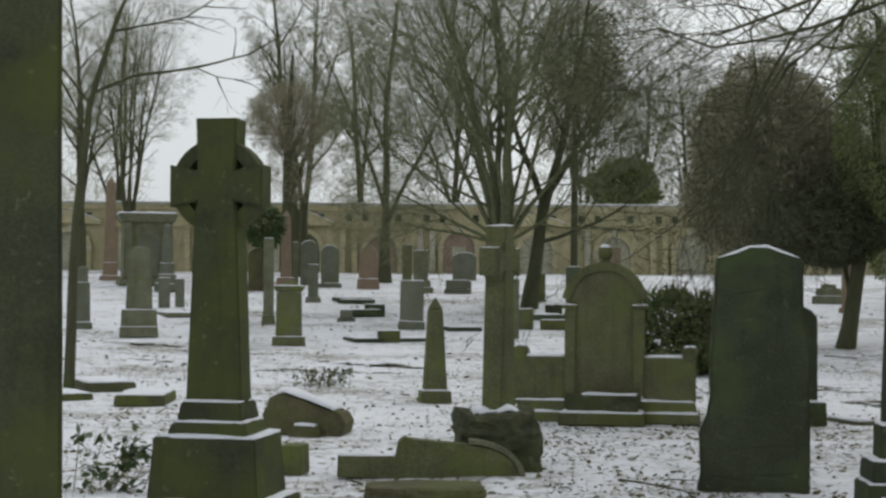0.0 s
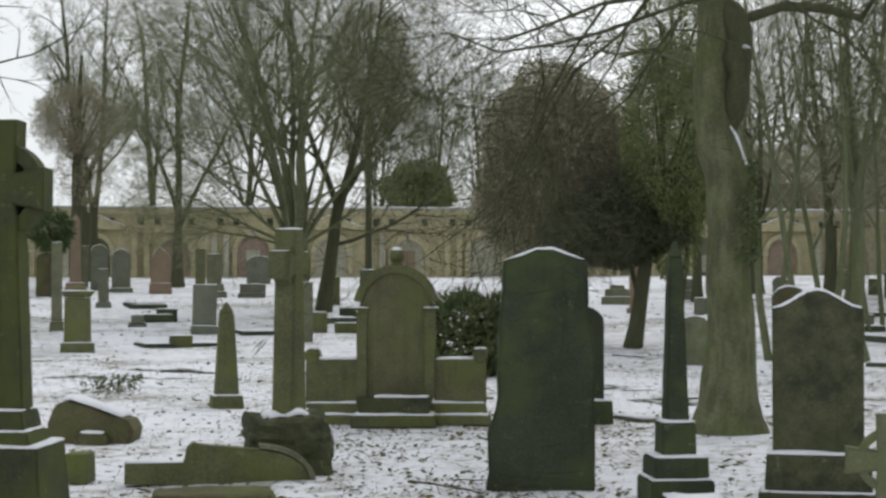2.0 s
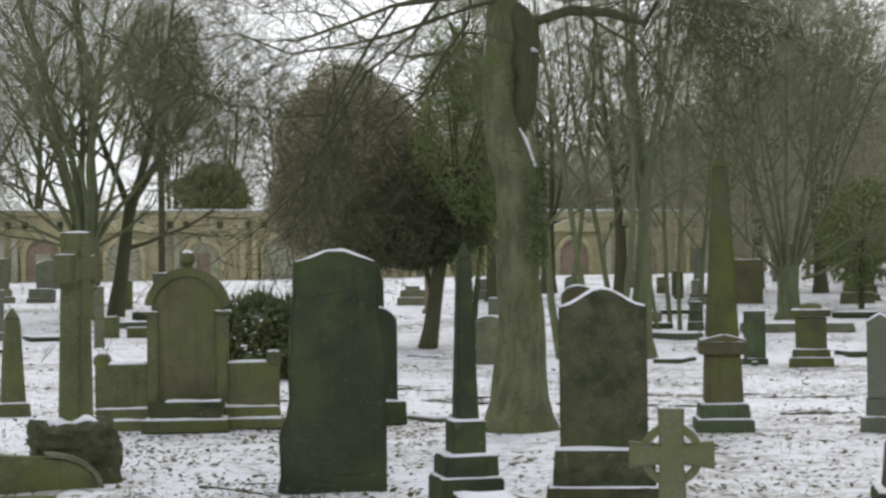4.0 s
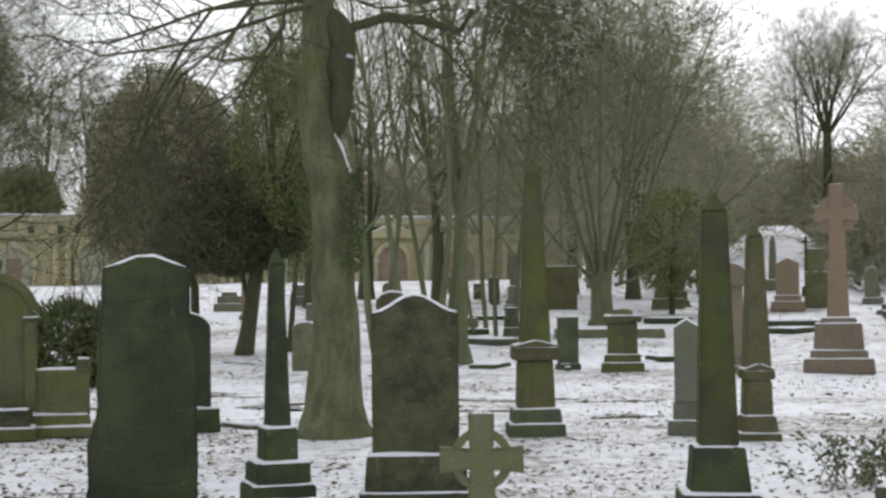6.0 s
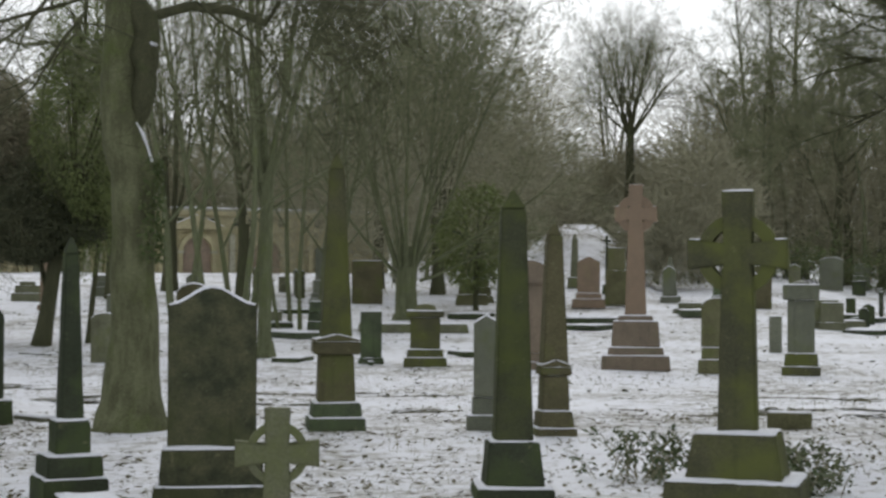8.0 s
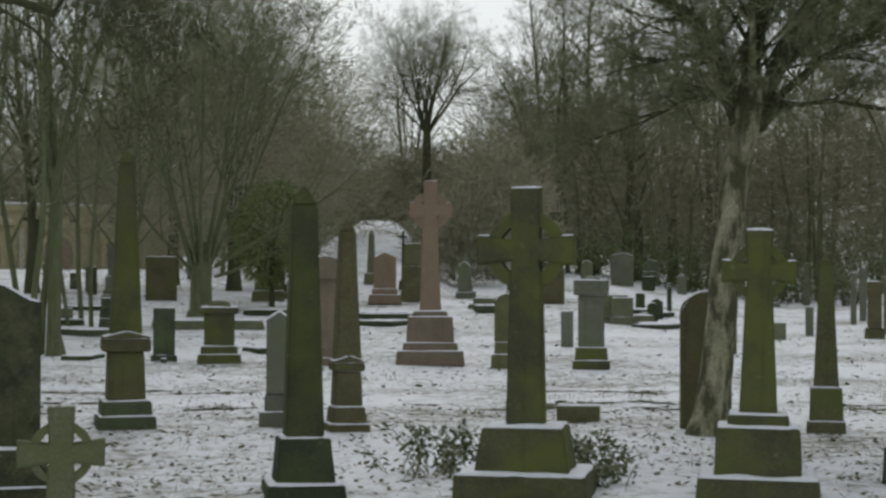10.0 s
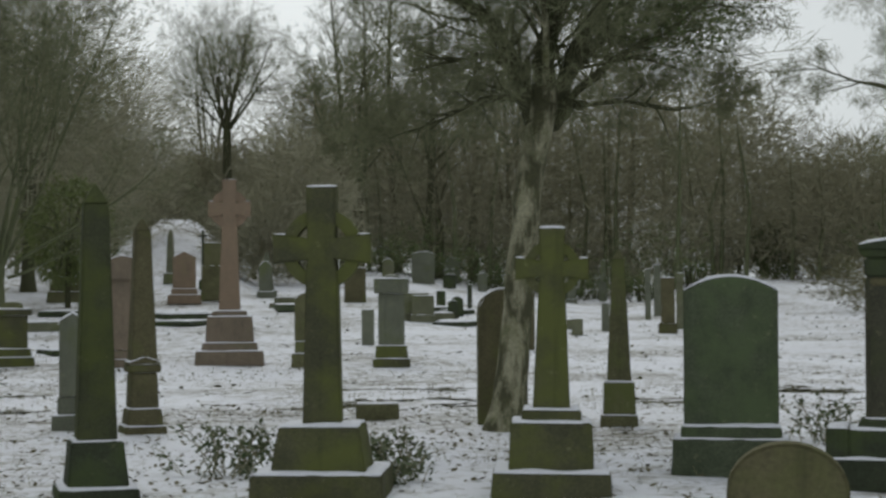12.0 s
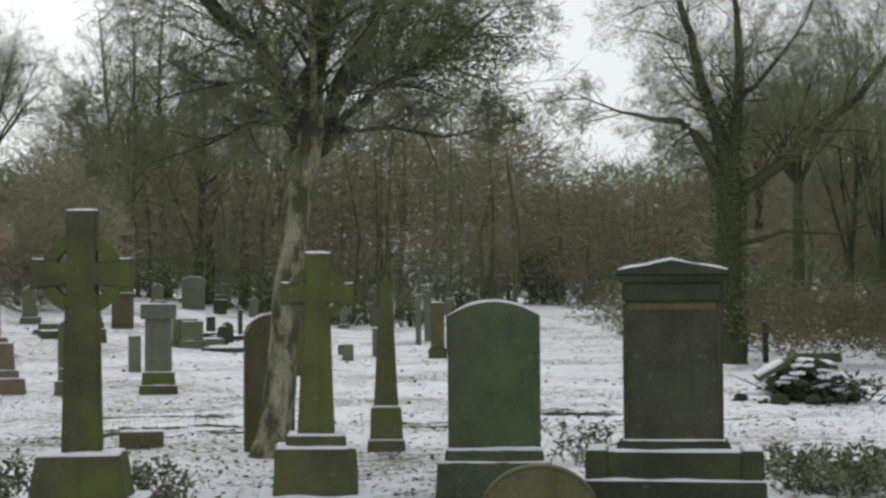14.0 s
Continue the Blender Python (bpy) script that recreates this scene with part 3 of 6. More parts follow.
# the near round-topped stone that stands with its back to the path
headstone(4.95, 3.78, "round", 0.42, 1.055, BROWN, "near brown round-topped headstone seen from its back", 0.17, 0.12, [(0.56, 0.24, 0.54, 0.22, 0.16)], snowy=False)

# the tall pier at the path's edge
pier = thing("stone_pier", -2.36, 8.6, 0.0, "tall mossy stone pier on a broad base", "pier")
tiers(pier, OLIVE, [(1.15, 1.15, 1.1, 1.1, 0.22), (0.98, 0.98, 0.94, 0.94, 0.3)], True)
part("shaft", block(0.86, 0.86, 0.80, 0.80, 0.52, 3.6, 0.02, 3, 0.006), OLIVE, pier)
part("cap", block(0.9, 0.9, 0.95, 0.95, 3.6, 3.75, 0.02), OLIVE, pier)
snow_on(pier, 0.92, 0.92, 3.75)


def rubble_heap(x, y):
    ob = thing("rubble_heap", x, y, 0.0, "heap of broken stones and brush dusted with snow", "rubble")
    rng = random.Random(9)
    for i in range(60):
        s = rng.uniform(0.10, 0.28)
        px, py = rng.gauss(0, 0.42), rng.gauss(0, 0.3)
        pz = max(0.0, 0.75 - 0.8 * abs(px) - 0.5 * abs(py))
        bm = block(s, s * rng.uniform(0.6, 1), s * 0.8, s * 0.6, 0, s * 0.6, 0.02, 1, 0.03)
        bmesh.ops.transform(bm, matrix=pose(px, py, pz * rng.random(), rng.uniform(-25, 25), rng.uniform(-25, 25), rng.uniform(0, 180)), verts=bm.verts[:])
        part("stone", bm, (SOOTY, DARK, OLIVE)[i % 3], ob)
    for i in range(30):
        px, py = rng.gauss(0, 0.5), rng.gauss(0, 0.3)
        snow_on(ob, rng.uniform(0.15, 0.35), rng.uniform(0.15, 0.3), max(0.12, 0.70 - 0.75 * abs(px) - 0.45 * abs(py)), 0.05, x=px, y=py)
    bm = block(0.75, 0.25, 0.75, 0.25, 0, 0.07, 0.01)
    bmesh.ops.transform(bm, matrix=pose(-0.45, 0.1, 0.55, 0, -30, 10), verts=bm.verts[:])
    part("slab", bm, PALE, ob)
    for px, py, pz, w, turn in ((-0.55, -0.05, 0.50, 0.5, -30), (0.1, 0.25, 0.58, 0.7, 5)):
        bm = block(w, 0.4, w, 0.4, 0, 0.07, 0.012)
        bmesh.ops.transform(bm, matrix=pose(px, py, pz, 6, turn, 12), verts=bm.verts[:])
        part("slab", bm, DULL, ob)
        bm = block(w * 0.95, 0.36, w * 0.9, 0.33, 0.072, 0.11, 0.015, 2, 0.012)
        bmesh.ops.transform(bm, matrix=pose(px, py, pz, 6, turn, 12), verts=bm.verts[:])
        part("snow", bm, SNOW, ob, "thin crust of lying snow")


rubble_heap(23.6, 12.6)


def mausoleum(x, y):
    """A flat-roofed tomb house with an arched front under a deep cornice."""
    ob = thing("mausoleum", x, y, 6.0, "pale flat-roofed tomb house with an arched niche", "tomb")
    part("base", block(2.3, 1.7, 2.2, 1.6, 0, 0.3, 0.03), PALE, ob)
    part("body", block(1.9, 1.4, 1.9, 1.4, 0.3, 2.5, 0.02), PALE, ob)
    roof = part("cornice", block(2.05, 1.6, 2.3, 1.8, 2.5, 2.85, 0.03), PALE, ob)
    snow_on(roof, 2.2, 1.7, 2.85, 0.08)
    niche = [(-0.42, 0.4), (0.42, 0.4)] + [(0.42 * math.cos(math.pi * i / 12), 1.6 + 0.42 * math.sin(math.pi * i / 12)) for i in range(13)]
    part("niche", slab(niche, 0.1, 0.0, y=-0.71), GREY, ob)
    for s in (-1, 1):
        part("pilaster", block(0.26, 0.2, 0.26, 0.2, 0.3, 2.5, 0.02, x=s * 0.78, y=-0.76), PALE, ob)


mausoleum(-11.8, 65.0)

stump = thing("broken_monument", -4.6, 35.9, 10.0, "broken grey slab balanced on a crooked stone stem", "monument")
part("stem", block(0.34, 0.26, 0.16, 0.16, 0, 0.62, 0.03, 2, 0.03), GREY, stump)
broken = part("slab", slab([(-0.26, 0.58), (0.24, 0.6), (0.26, 0.85), (0.16, 1.0), (-0.1, 1.02), (-0.25, 0.86)], 0.2, 0.02), GREY, stump)
snow_on(broken, 0.4, 0.18, 1.0, 0.03)

# the near row of monuments
celtic_cross(-1.59, 12.01, OLIVE, "tall mossy sandstone wheel cross on a stepped pedestal", [(1.00, 0.86, 0.97, 0.83, 0.10), (0.80, 0.72, 0.74, 0.66, 0.44), (0.60, 0.53, 0.54, 0.48, 0.10), (0.48, 0.42, 0.43, 0.38, 0.14)], 0.205, 2.30, 0.340, 0.150, 2.78, 0.150, (0.24, 0.335), 0.24, turn=-18.0, bare_top=True)
celtic_cross(0.49, 14.52, DULL, "weathered sandstone wheel cross, seen edge-on, standing on rockwork", [], 0.135, 1.81, 0.200, 0.120, 2.12, 0.085, (0.09, 0.19), 0.20, turn=62.0, foot_z=0.5)
headstone(4.19, 11.70, "ogee", 0.64, 1.60, SOOTY, "dark sandstone headstone with a curved shoulder and stepped base", 0.13, 0.16, [(0.86, 0.39, 0.83, 0.37, 0.16), (0.75, 0.34, 0.72, 0.32, 0.27)])
obelisk(3.26, 12.15, DARK, "slender dark obelisk on three snow-edged steps", [(0.48, 0.48, 0.47, 0.47, 0.22), (0.41, 0.41, 0.40, 0.40, 0.16), (0.26, 0.26, 0.25, 0.25, 0.25)], 0.17, 0.10, 1.96, 0.12, turn=14.0)
celtic_cross(4.08, 10.14, PALE, "small pale stone wheel cross", [(0.37, 0.31, 0.35, 0.30, 0.11)], 0.090, 0.54, 0.270, 0.085, 0.83, 0.085, (0.15, 0.20), 0.13, snowy=False)
obelisk(6.32, 11.01, DARK, "tall dark mossy obelisk on a tapered pedestal", [(0.59, 0.59, 0.57, 0.57, 0.12), (0.44, 0.44, 0.38, 0.38, 0.34)], 0.29, 0.18, 2.34, 0.14, turn=6.0, shaft_mat=OLIVE)
celtic_cross(7.74, 10.11, MOSSY, "mossy wheel cross on a tapered pedestal and plinth", [(0.99, 0.84, 0.97, 0.82, 0.20), (0.71, 0.60, 0.60, 0.51, 0.34)], 0.145, 1.86, 0.370, 0.112, 2.33, 0.115, (0.205, 0.300), 0.17, turn=-8.0)
celtic_cross(9.03, 8.98, MOSSY, "olive mossy wheel cross on a square stepped base", [(0.89, 0.76, 0.87, 0.74, 0.20), (0.63, 0.54, 0.60, 0.51, 0.36), (0.45, 0.38, 0.44, 0.37, 0.09)], 0.140, 1.70, 0.275, 0.085, 2.01, 0.098, (0.145, 0.215), 0.17, lean=0.6)
headstone(10.90, 8.75, "segment", 0.765, 1.64, GREEN, "green algae-stained headstone with a rounded top", 0.12, 0.15, [(0.97, 0.47, 0.94, 0.45, 0.32), (0.82, 0.39, 0.80, 0.38, 0.10)])

# behind the near row
obelisk(-0.10, 22.02, DULL, "short mossy obelisk on a square plinth", [(0.42, 0.42, 0.39, 0.39, 0.20)], 0.30, 0.18, 1.42, 0.14, turn=8.0)
headstone(4.01, 19.38, "round", 0.70, 1.41, DARK, "dark round-topped headstone on a plinth", 0.20, 0.15, [(0.92, 0.41, 0.89, 0.40, 0.28)])
headstone(6.31, 18.37, "round", 0.40, 1.62, BROWN, "small round-topped headstone half hidden behind a larger one", 0.13, 0.14, ())
obelisk(7.41, 16.80, BROWN, "tall mossy obelisk on a brown sandstone pedestal", [(0.62, 0.62, 0.61, 0.61, 0.17), (0.54, 0.54, 0.51, 0.51, 0.16), (0.41, 0.41, 0.37, 0.37, 0.53), (0.51, 0.51, 0.50, 0.50, 0.14)], 0.34, 0.16, 3.07, 0.18, turn=5.0, shaft_mat=MOSSY, plinth_mat=GREEN, gabled=True)
obelisk(9.31, 15.32, BROWN, "red-brown obelisk on a waisted pedestal", [(0.44, 0.44, 0.43, 0.43, 0.10), (0.38, 0.38, 0.34, 0.34, 0.18), (0.30, 0.30, 0.27, 0.27, 0.38), (0.34, 0.34, 0.33, 0.33, 0.09)], 0.27, 0.16, 2.28, 0.12, turn=12.0, gabled=True)
headstone(8.82, 15.92, "gable", 0.28, 1.29, GREY, "grey gabled headstone with an urn stump on two plinths", 0.09, 0.20, [(0.45, 0.20, 0.43, 0.19, 0.20), (0.32, 0.14, 0.31, 0.14, 0.20)])
headstone(12.05, 14.75, "flat", 0.49, 0.21, TAN, "low snow-capped stone block", 0.02, 0.30, ())
headstone(12.54, 13.19, "round", 0.54, 1.52, BROWN, "brown round-topped headstone behind a leaning tree", 0.25, 0.15, (), turn=10.0)
obelisk(13.63, 12.47, TAN, "slim sandstone obelisk on a square pedestal", [(0.42, 0.42, 0.40, 0.40, 0.13), (0.36, 0.36, 0.33, 0.33, 0.36)], 0.27, 0.13, 1.94, 0.10)
headstone(8.83, 31.05, "round", 0.51, 0.96, PALE, "small pale headstone with rounded top", 0.13, 0.12, ())
headstone(13.41, 28.77, "flat", 0.41, 1.02, GREEN, "plain upright green-stained stone", 0.02, 0.20, [(0.50, 0.23, 0.48, 0.22, 0.13)])
celtic_cross(17.31, 25.52, PINK, "tall pink granite wheel cross on a stepped pedestal", [(1.27, 1.08, 1.23, 1.05, 0.27), (1.04, 0.88, 0.99, 0.84, 0.15), (0.89, 0.76, 0.83, 0.71, 0.48), (0.66, 0.56, 0.61, 0.52, 0.10)], 0.200, 2.88, 0.390, 0.150, 3.43, 0.135, (0.20, 0.36), 0.30, foot_mat=PINKBROWN)
headstone(17.90, 23.85, "round", 0.53, 1.36, TAN, "sandstone headstone with rounded shoulder on stepped plinths", 0.18, 0.20, [(0.65, 0.29, 0.63, 0.28, 0.26), (0.53, 0.24, 0.51, 0.23, 0.22)])

# farther rows
headstone(22.60, 28.00, "flat", 0.27, 0.80, GREY, "small grey upright marker stone", 0.01, 0.15, ())
headstone(29.83, 34.82, "flat", 0.70, 0.80, PALE, "low pale stone tomb chest", 0.02, 0.50, [(0.82, 0.37, 0.79, 0.36, 0.23)])
headstone(46.88, 54.22, "segment", 0.99, 1.44, GREY, "grey headstone among trees", 0.15, 0.20, ())
headstone(51.58, 57.56, "round", 0.70, 1.23, GREY, "grey round-topped headstone among trees", 0.21, 0.20, ())
headstone(38.14, 41.68, "flat", 0.16, 0.88, DARK, "thin dark standing post stone", 0.02, 0.10, ())
headstone(28.84, 37.88, "round", 0.76, 1.33, GREEN, "green-stained round-topped stone on steps", 0.30, 0.30, [(1.08, 0.49, 1.05, 0.47, 0.39), (0.95, 0.43, 0.92, 0.41, 0.21), (0.85, 0.38, 0.82, 0.37, 0.16)])
obelisk(33.47, 47.12, GREY, "grey pointed stone monument", [(0.72, 0.72, 0.68, 0.68, 0.23)], 0.52, 0.16, 1.62, 0.20)
headstone(28.56, 44.73, "gable", 0.73, 1.68, PINK, "pink granite headstone on a stepped base", 0.18, 0.30, [(1.10, 0.50, 1.03, 0.46, 0.30), (0.84, 0.38, 0.81, 0.36, 0.19)])
celtic_cross(31.36, 47.94, DARK, "small dark far cross", [(0.32, 0.27, 0.28, 0.24, 0.33)], 0.060, 1.85, 0.140, 0.040, 2.04, 0.040, None, 0.20)
obelisk(31.19, 49.76, PALE, "pale stone column among far graves", [(0.53, 0.53, 0.49, 0.49, 0.39)], 0.32, 0.20, 1.96, 0.20)
headstone(29.91, 45.16, "flat", 0.56, 1.89, TAN, "tall narrow sandstone pillar tomb", 0.04, 0.30, [(0.75, 0.34, 0.71, 0.32, 1.15)])
headstone(26.34, 48.53, "flat", 0.76, 0.85, TAN, "snow-topped stepped tomb base", 0.04, 0.60, [(1.11, 0.50, 1.03, 0.46, 0.37), (0.91, 0.41, 0.88, 0.40, 0.23)])
headstone(76.56, 140.98, "pointed", 1.45, 2.79, PALE, "pale pointed far headstone", 0.89, 0.20, ())
headstone(23.38, 56.63, "flat", 0.38, 0.94, GREY, "narrow grey far headstone", 0.02, 0.20, ())
obelisk(22.35, 52.15, GREY, "grey square pillar tomb behind the tall obelisk", [(0.59, 0.59, 0.51, 0.51, 0.32)], 0.35, 0.35, 1.89, 0.03)
headstone(14.30, 49.37, "flat", 0.43, 0.52, GREY, "small grey headstone beyond the yew", 0.02, 0.15, ())
headstone(16.21, 57.83, "flat", 0.50, 0.75, GREY, "stepped grey tomb beyond the yew", 0.04, 0.40, [(0.71, 0.32, 0.66, 0.30, 0.34), (0.62, 0.28, 0.58, 0.26, 0.19)])
headstone(16.53, 41.60, "flat", 0.34, 0.41, PALE, "low pale kerbed stone", 0.02, 0.30, ())
headstone(16.82, 39.54, "flat", 0.33, 0.77, GREEN, "stacked green tomb blocks", 0.01, 0.30, [(0.44, 0.20, 0.41, 0.18, 0.25), (0.40, 0.18, 0.37, 0.17, 0.25)])
headstone(13.02, 55.31, "flat", 0.51, 0.67, PALE, "stepped pale tomb beyond the yew", 0.04, 0.40, [(1.10, 0.50, 1.06, 0.48, 0.28), (0.86, 0.39, 0.82, 0.37, 0.26)])
headstone(12.43, 50.59, "flat", 0.25, 1.51, PINK, "reddish pillar stone beside the yew trunk", 0.02, 0.20, [(0.43, 0.19, 0.40, 0.18, 0.17)])
headstone(14.02, 48.71, "flat", 0.31, 0.55, GREY, "small square grey stone", 0.02, 0.15, ())
headstone(-0.82, 42.89, "flat", 0.62, 1.28, GREY, "grey upright headstone with snow on its shoulder", 0.04, 0.20, [(0.71, 0.32, 0.68, 0.31, 0.22)], lean=1.0)
headstone(-2.93, 64.05, "pointed", 0.75, 1.80, PINK, "pink granite headstone with an ogee top", 0.58, 0.25, [(0.89, 0.40, 0.84, 0.38, 0.43)])
headstone(-4.50, 65.09, "round", 0.72, 1.71, GREY, "plain grey round-topped headstone", 0.32, 0.25, [(0.95, 0.43, 0.90, 0.41, 0.19)])
headstone(-5.53, 67.32, "round", 0.70, 1.84, GREY, "grey headstone with a round top", 0.30, 0.25, ())
headstone(-0.84, 61.46, "flat", 0.55, 1.62, PALE, "pale pillar monument with a snowy cap", 0.02, 0.30, [(0.98, 0.44, 0.93, 0.42, 0.24), (0.76, 0.34, 0.72, 0.32, 0.28)])
headstone(-1.50, 68.15, "flat", 0.42, 1.68, TAN, "tan pillar with a capped urn", 0.02, 0.30, ())
headstone(-4.41, 55.43, "flat", 0.27, 0.98, GREY, "slender grey stone pillar", 0.02, 0.20, ())
headstone(-4.70, 44.24, "flat", 0.28, 2.34, PALE, "slender pale stone pillar", 0.02, 0.20, [(0.37, 0.17, 0.34, 0.15, 0.26)])
obelisk(-6.44, 67.08, PINK, "far pink granite obelisk", [(0.84, 0.84, 0.75, 0.75, 0.31)], 0.47, 0.33, 3.08, 0.25)
headstone(-6.20, 68.75, "flat", 0.24, 1.74, PALE, "far pale stone pillar", 0.02, 0.20, ())
obelisk(-3.42, 36.57, DULL, "squat mossy pedestal with a snowy moulded cap", [(0.74, 0.74, 0.72, 0.72, 0.22), (0.58, 0.58, 0.55, 0.55, 0.98), (0.56, 0.56, 0.72, 0.72, 0.14)], 0.46, 0.34, 1.46, 0.05)
headstone(-2.69, 45.74, "flat", 0.35, 0.34, GREY, "low grey stone urn base", 0.02, 0.40, [(0.54, 0.24, 0.44, 0.20, 0.14)])
headstone(-2.01, 48.39, "flat", 0.60, 0.36, DARK, "low dark kerbed tomb", 0.02, 0.50, ())
headstone(-1.25, 38.19, "flat", 0.53, 0.27, MOSSY, "fallen mossy stone block in snow", 0.03, 0.50, ())
headstone(-8.74, 51.39, "flat", 0.36, 0.95, GREY, "small plain grey headstone", 0.02, 0.20, ())
headstone(-8.27, 51.51, "flat", 0.29, 0.91, GREY, "small plain grey headstone", 0.02, 0.20, ())
obelisk(-10.37, 61.44, GREY, "grey obelisk on stepped base", [(0.95, 0.95, 0.90, 0.90, 0.28), (0.73, 0.73, 0.69, 0.69, 0.34), (0.56, 0.56, 0.52, 0.52, 0.42)], 0.39, 0.30, 2.56, 0.15)
obelisk(-14.15, 69.47, PINK, "far pale pink obelisk", [(0.93, 0.93, 0.83, 0.83, 0.20), (0.64, 0.64, 0.59, 0.59, 0.55)], 0.54, 0.39, 4.43, 0.30)
obelisk(-7.24, 39.18, PALE, "pale sandstone pillar monument on a moulded base", [(0.91, 0.91, 0.88, 0.88, 0.25), (0.85, 0.85, 0.82, 0.82, 0.40)], 0.63, 0.52, 2.16, 0.06)
obelisk(-9.07, 41.35, GREY, "grey pillar monument on a stepped base", [(0.50, 0.50, 0.47, 0.47, 0.20), (0.38, 0.38, 0.35, 0.35, 1.00)], 0.26, 0.26, 1.62, 0.05)
headstone(3.65, 46.03, "flat", 0.41, 1.57, GREEN, "green pillar tomb with a snowy cap", 0.02, 0.40, [(0.54, 0.24, 0.51, 0.23, 0.27)])
headstone(2.97, 42.99, "flat", 0.83, 0.27, MOSSY, "low mossy kerb block", 0.01, 0.40, ())
headstone(2.11, 43.07, "flat", 0.53, 0.55, TAN, "low tan sandstone block tomb", 0.01, 0.40, ())
headstone(1.71, 39.42, "flat", 0.24, 1.45, PALE, "slender pale pillar beside the cross", 0.01, 0.20, ())
headstone(0.66, 63.02, "flat", 0.87, 0.40, GREY, "low grey stone tomb", 0.02, 0.60, ())
obelisk(19.14, 23.03, GREY, "grey granite pedestal monument with a mossy base and snowy cornice", [(0.68, 0.68, 0.66, 0.66, 0.16), (0.60, 0.60, 0.55, 0.55, 0.23), (0.47, 0.47, 0.47, 0.47, 0.94), (0.62, 0.62, 0.64, 0.64, 0.27)], 0.33, 0.29, 1.68, 0.03, plinth_mat=MOSSY)
headstone(33.77, 29.02, "flat", 0.37, 1.52, BROWN, "brown pillar tomb among far graves", 0.02, 0.30, [(0.52, 0.23, 0.49, 0.22, 0.30)])
headstone(42.81, 37.24, "flat", 0.24, 1.78, GREY, "far grey stone pillar", 0.02, 0.20, ())
headstone(33.38, 30.93, "flat", 0.22, 0.81, GREY, "small grey stone behind the slim obelisk", 0.02, 0.20, ())
headstone(31.29, 30.01, "flat", 0.30, 0.43, PALE, "low pale stone block", 0.01, 0.30, ())
headstone(24.65, 25.19, "round", 0.41, 1.34, BROWN, "brown stone behind the leaning tree", 0.12, 0.20, ())
headstone(15.25, 25.85, "flat", 0.46, 1.60, PINKBROWN, "pinkish sandstone pillar tomb under a curved hood", 0.01, 0.30, [(0.56, 0.30, 0.54, 0.28, 0.18), (0.50, 0.26, 0.48, 0.25, 0.17)], hood=True)
headstone(38.40, 22.38, "flat", 0.40, 0.81, DARK, "dark square stone by the wood", 0.02, 0.30, ())
headstone(36.45, 20.53, "flat", 0.14, 1.02, DARK, "dark post stone by the wood", 0.01, 0.12, ())
headstone(27.00, 49.36, "flat", 0.78, 0.84, TAN, "stepped tomb base topped with snow", 0.02, 0.60, [(1.17, 0.53, 1.09, 0.49, 0.26), (0.97, 0.44, 0.93, 0.42, 0.30)])
obelisk(14.06, 27.75, MOSSY, "squat mossy sandstone pedestal with a snowy moulded cap", [(0.81, 0.81, 0.79, 0.79, 0.19), (0.70, 0.70, 0.66, 0.66, 0.15), (0.56, 0.56, 0.56, 0.56, 0.60), (0.70, 0.70, 0.70, 0.70, 0.12)], 0.43, 0.36, 1.19, 0.03, shaft_mat=DULL)
headstone(13.27, 28.48, "flat", 0.11, 0.08, GREEN, "low green-stained kerb stone", 0.01, 0.30, ())
headstone(29.78, 34.46, "flat", 0.60, 0.75, PALE, "pale block tomb among far graves", 0.02, 0.30, [(0.72, 0.32, 0.69, 0.31, 0.22)])
headstone(31.52, 35.17, "round", 0.29, 0.60, DARK, "small dark round-topped stone", 0.10, 0.20, ())
headstone(35.17, 38.44, "flat", 0.13, 0.93, DARK, "thin dark upright post stone", 0.02, 0.12, ())
headstone(41.65, 52.48, "flat", 0.69, 0.95, TAN, "tan headstone near the bank", 0.05, 0.20, ())
headstone(33.05, 46.60, "pointed", 0.47, 1.30, GREY, "grey pointed stone by the bank", 0.28, 0.20, [(0.63, 0.28, 0.59, 0.27, 0.23)])
headstone(30.43, 41.75, "flat", 0.78, 0.33, PALE, "stepped pale grave base under snow", 0.02, 0.80, [(1.14, 0.51, 1.07, 0.48, 0.15)])
headstone(117.26, 94.93, "flat", 0.52, 2.62, GREY, "far slim grey stone", 0.05, 0.20, ())
headstone(115.93, 103.42, "flat", 0.86, 1.91, PALE, "far pale stone marker block", 0.05, 0.20, ())
celtic_cross(122.07, 104.09, PALE, "far pale stone cross", [(0.78, 0.66, 0.67, 0.57, 0.47)], 0.170, 2.24, 0.450, 0.110, 2.90, 0.110, None, 0.20)
headstone(40.67, 35.78, "flat", 0.19, 1.68, GREY, "slim grey stone with a snowy top", 0.02, 0.20, ())
headstone(36.24, 30.69, "flat", 0.20, 1.62, PALE, "slim pale stone with a snowy top", 0.02, 0.20, ())
headstone(63.61, 67.23, "round", 0.51, 1.25, GREY, "far small grey rounded stone", 0.13, 0.20, ())
headstone(116.73, 110.05, "flat", 0.67, 2.58, PALE, "far slim pale marker stone", 0.06, 0.20, ())
headstone(54.48, 50.58, "flat", 0.23, 1.95, GREY, "far thin grey marker stone", 0.03, 0.20, ())
headstone(117.47, 93.60, "flat", 1.15, 1.68, GREY, "far low grey tomb block", 0.05, 0.30, ())
headstone(127.60, 97.23, "flat", 1.00, 1.24, PALE, "far low pale tomb block", 0.06, 0.30, ())
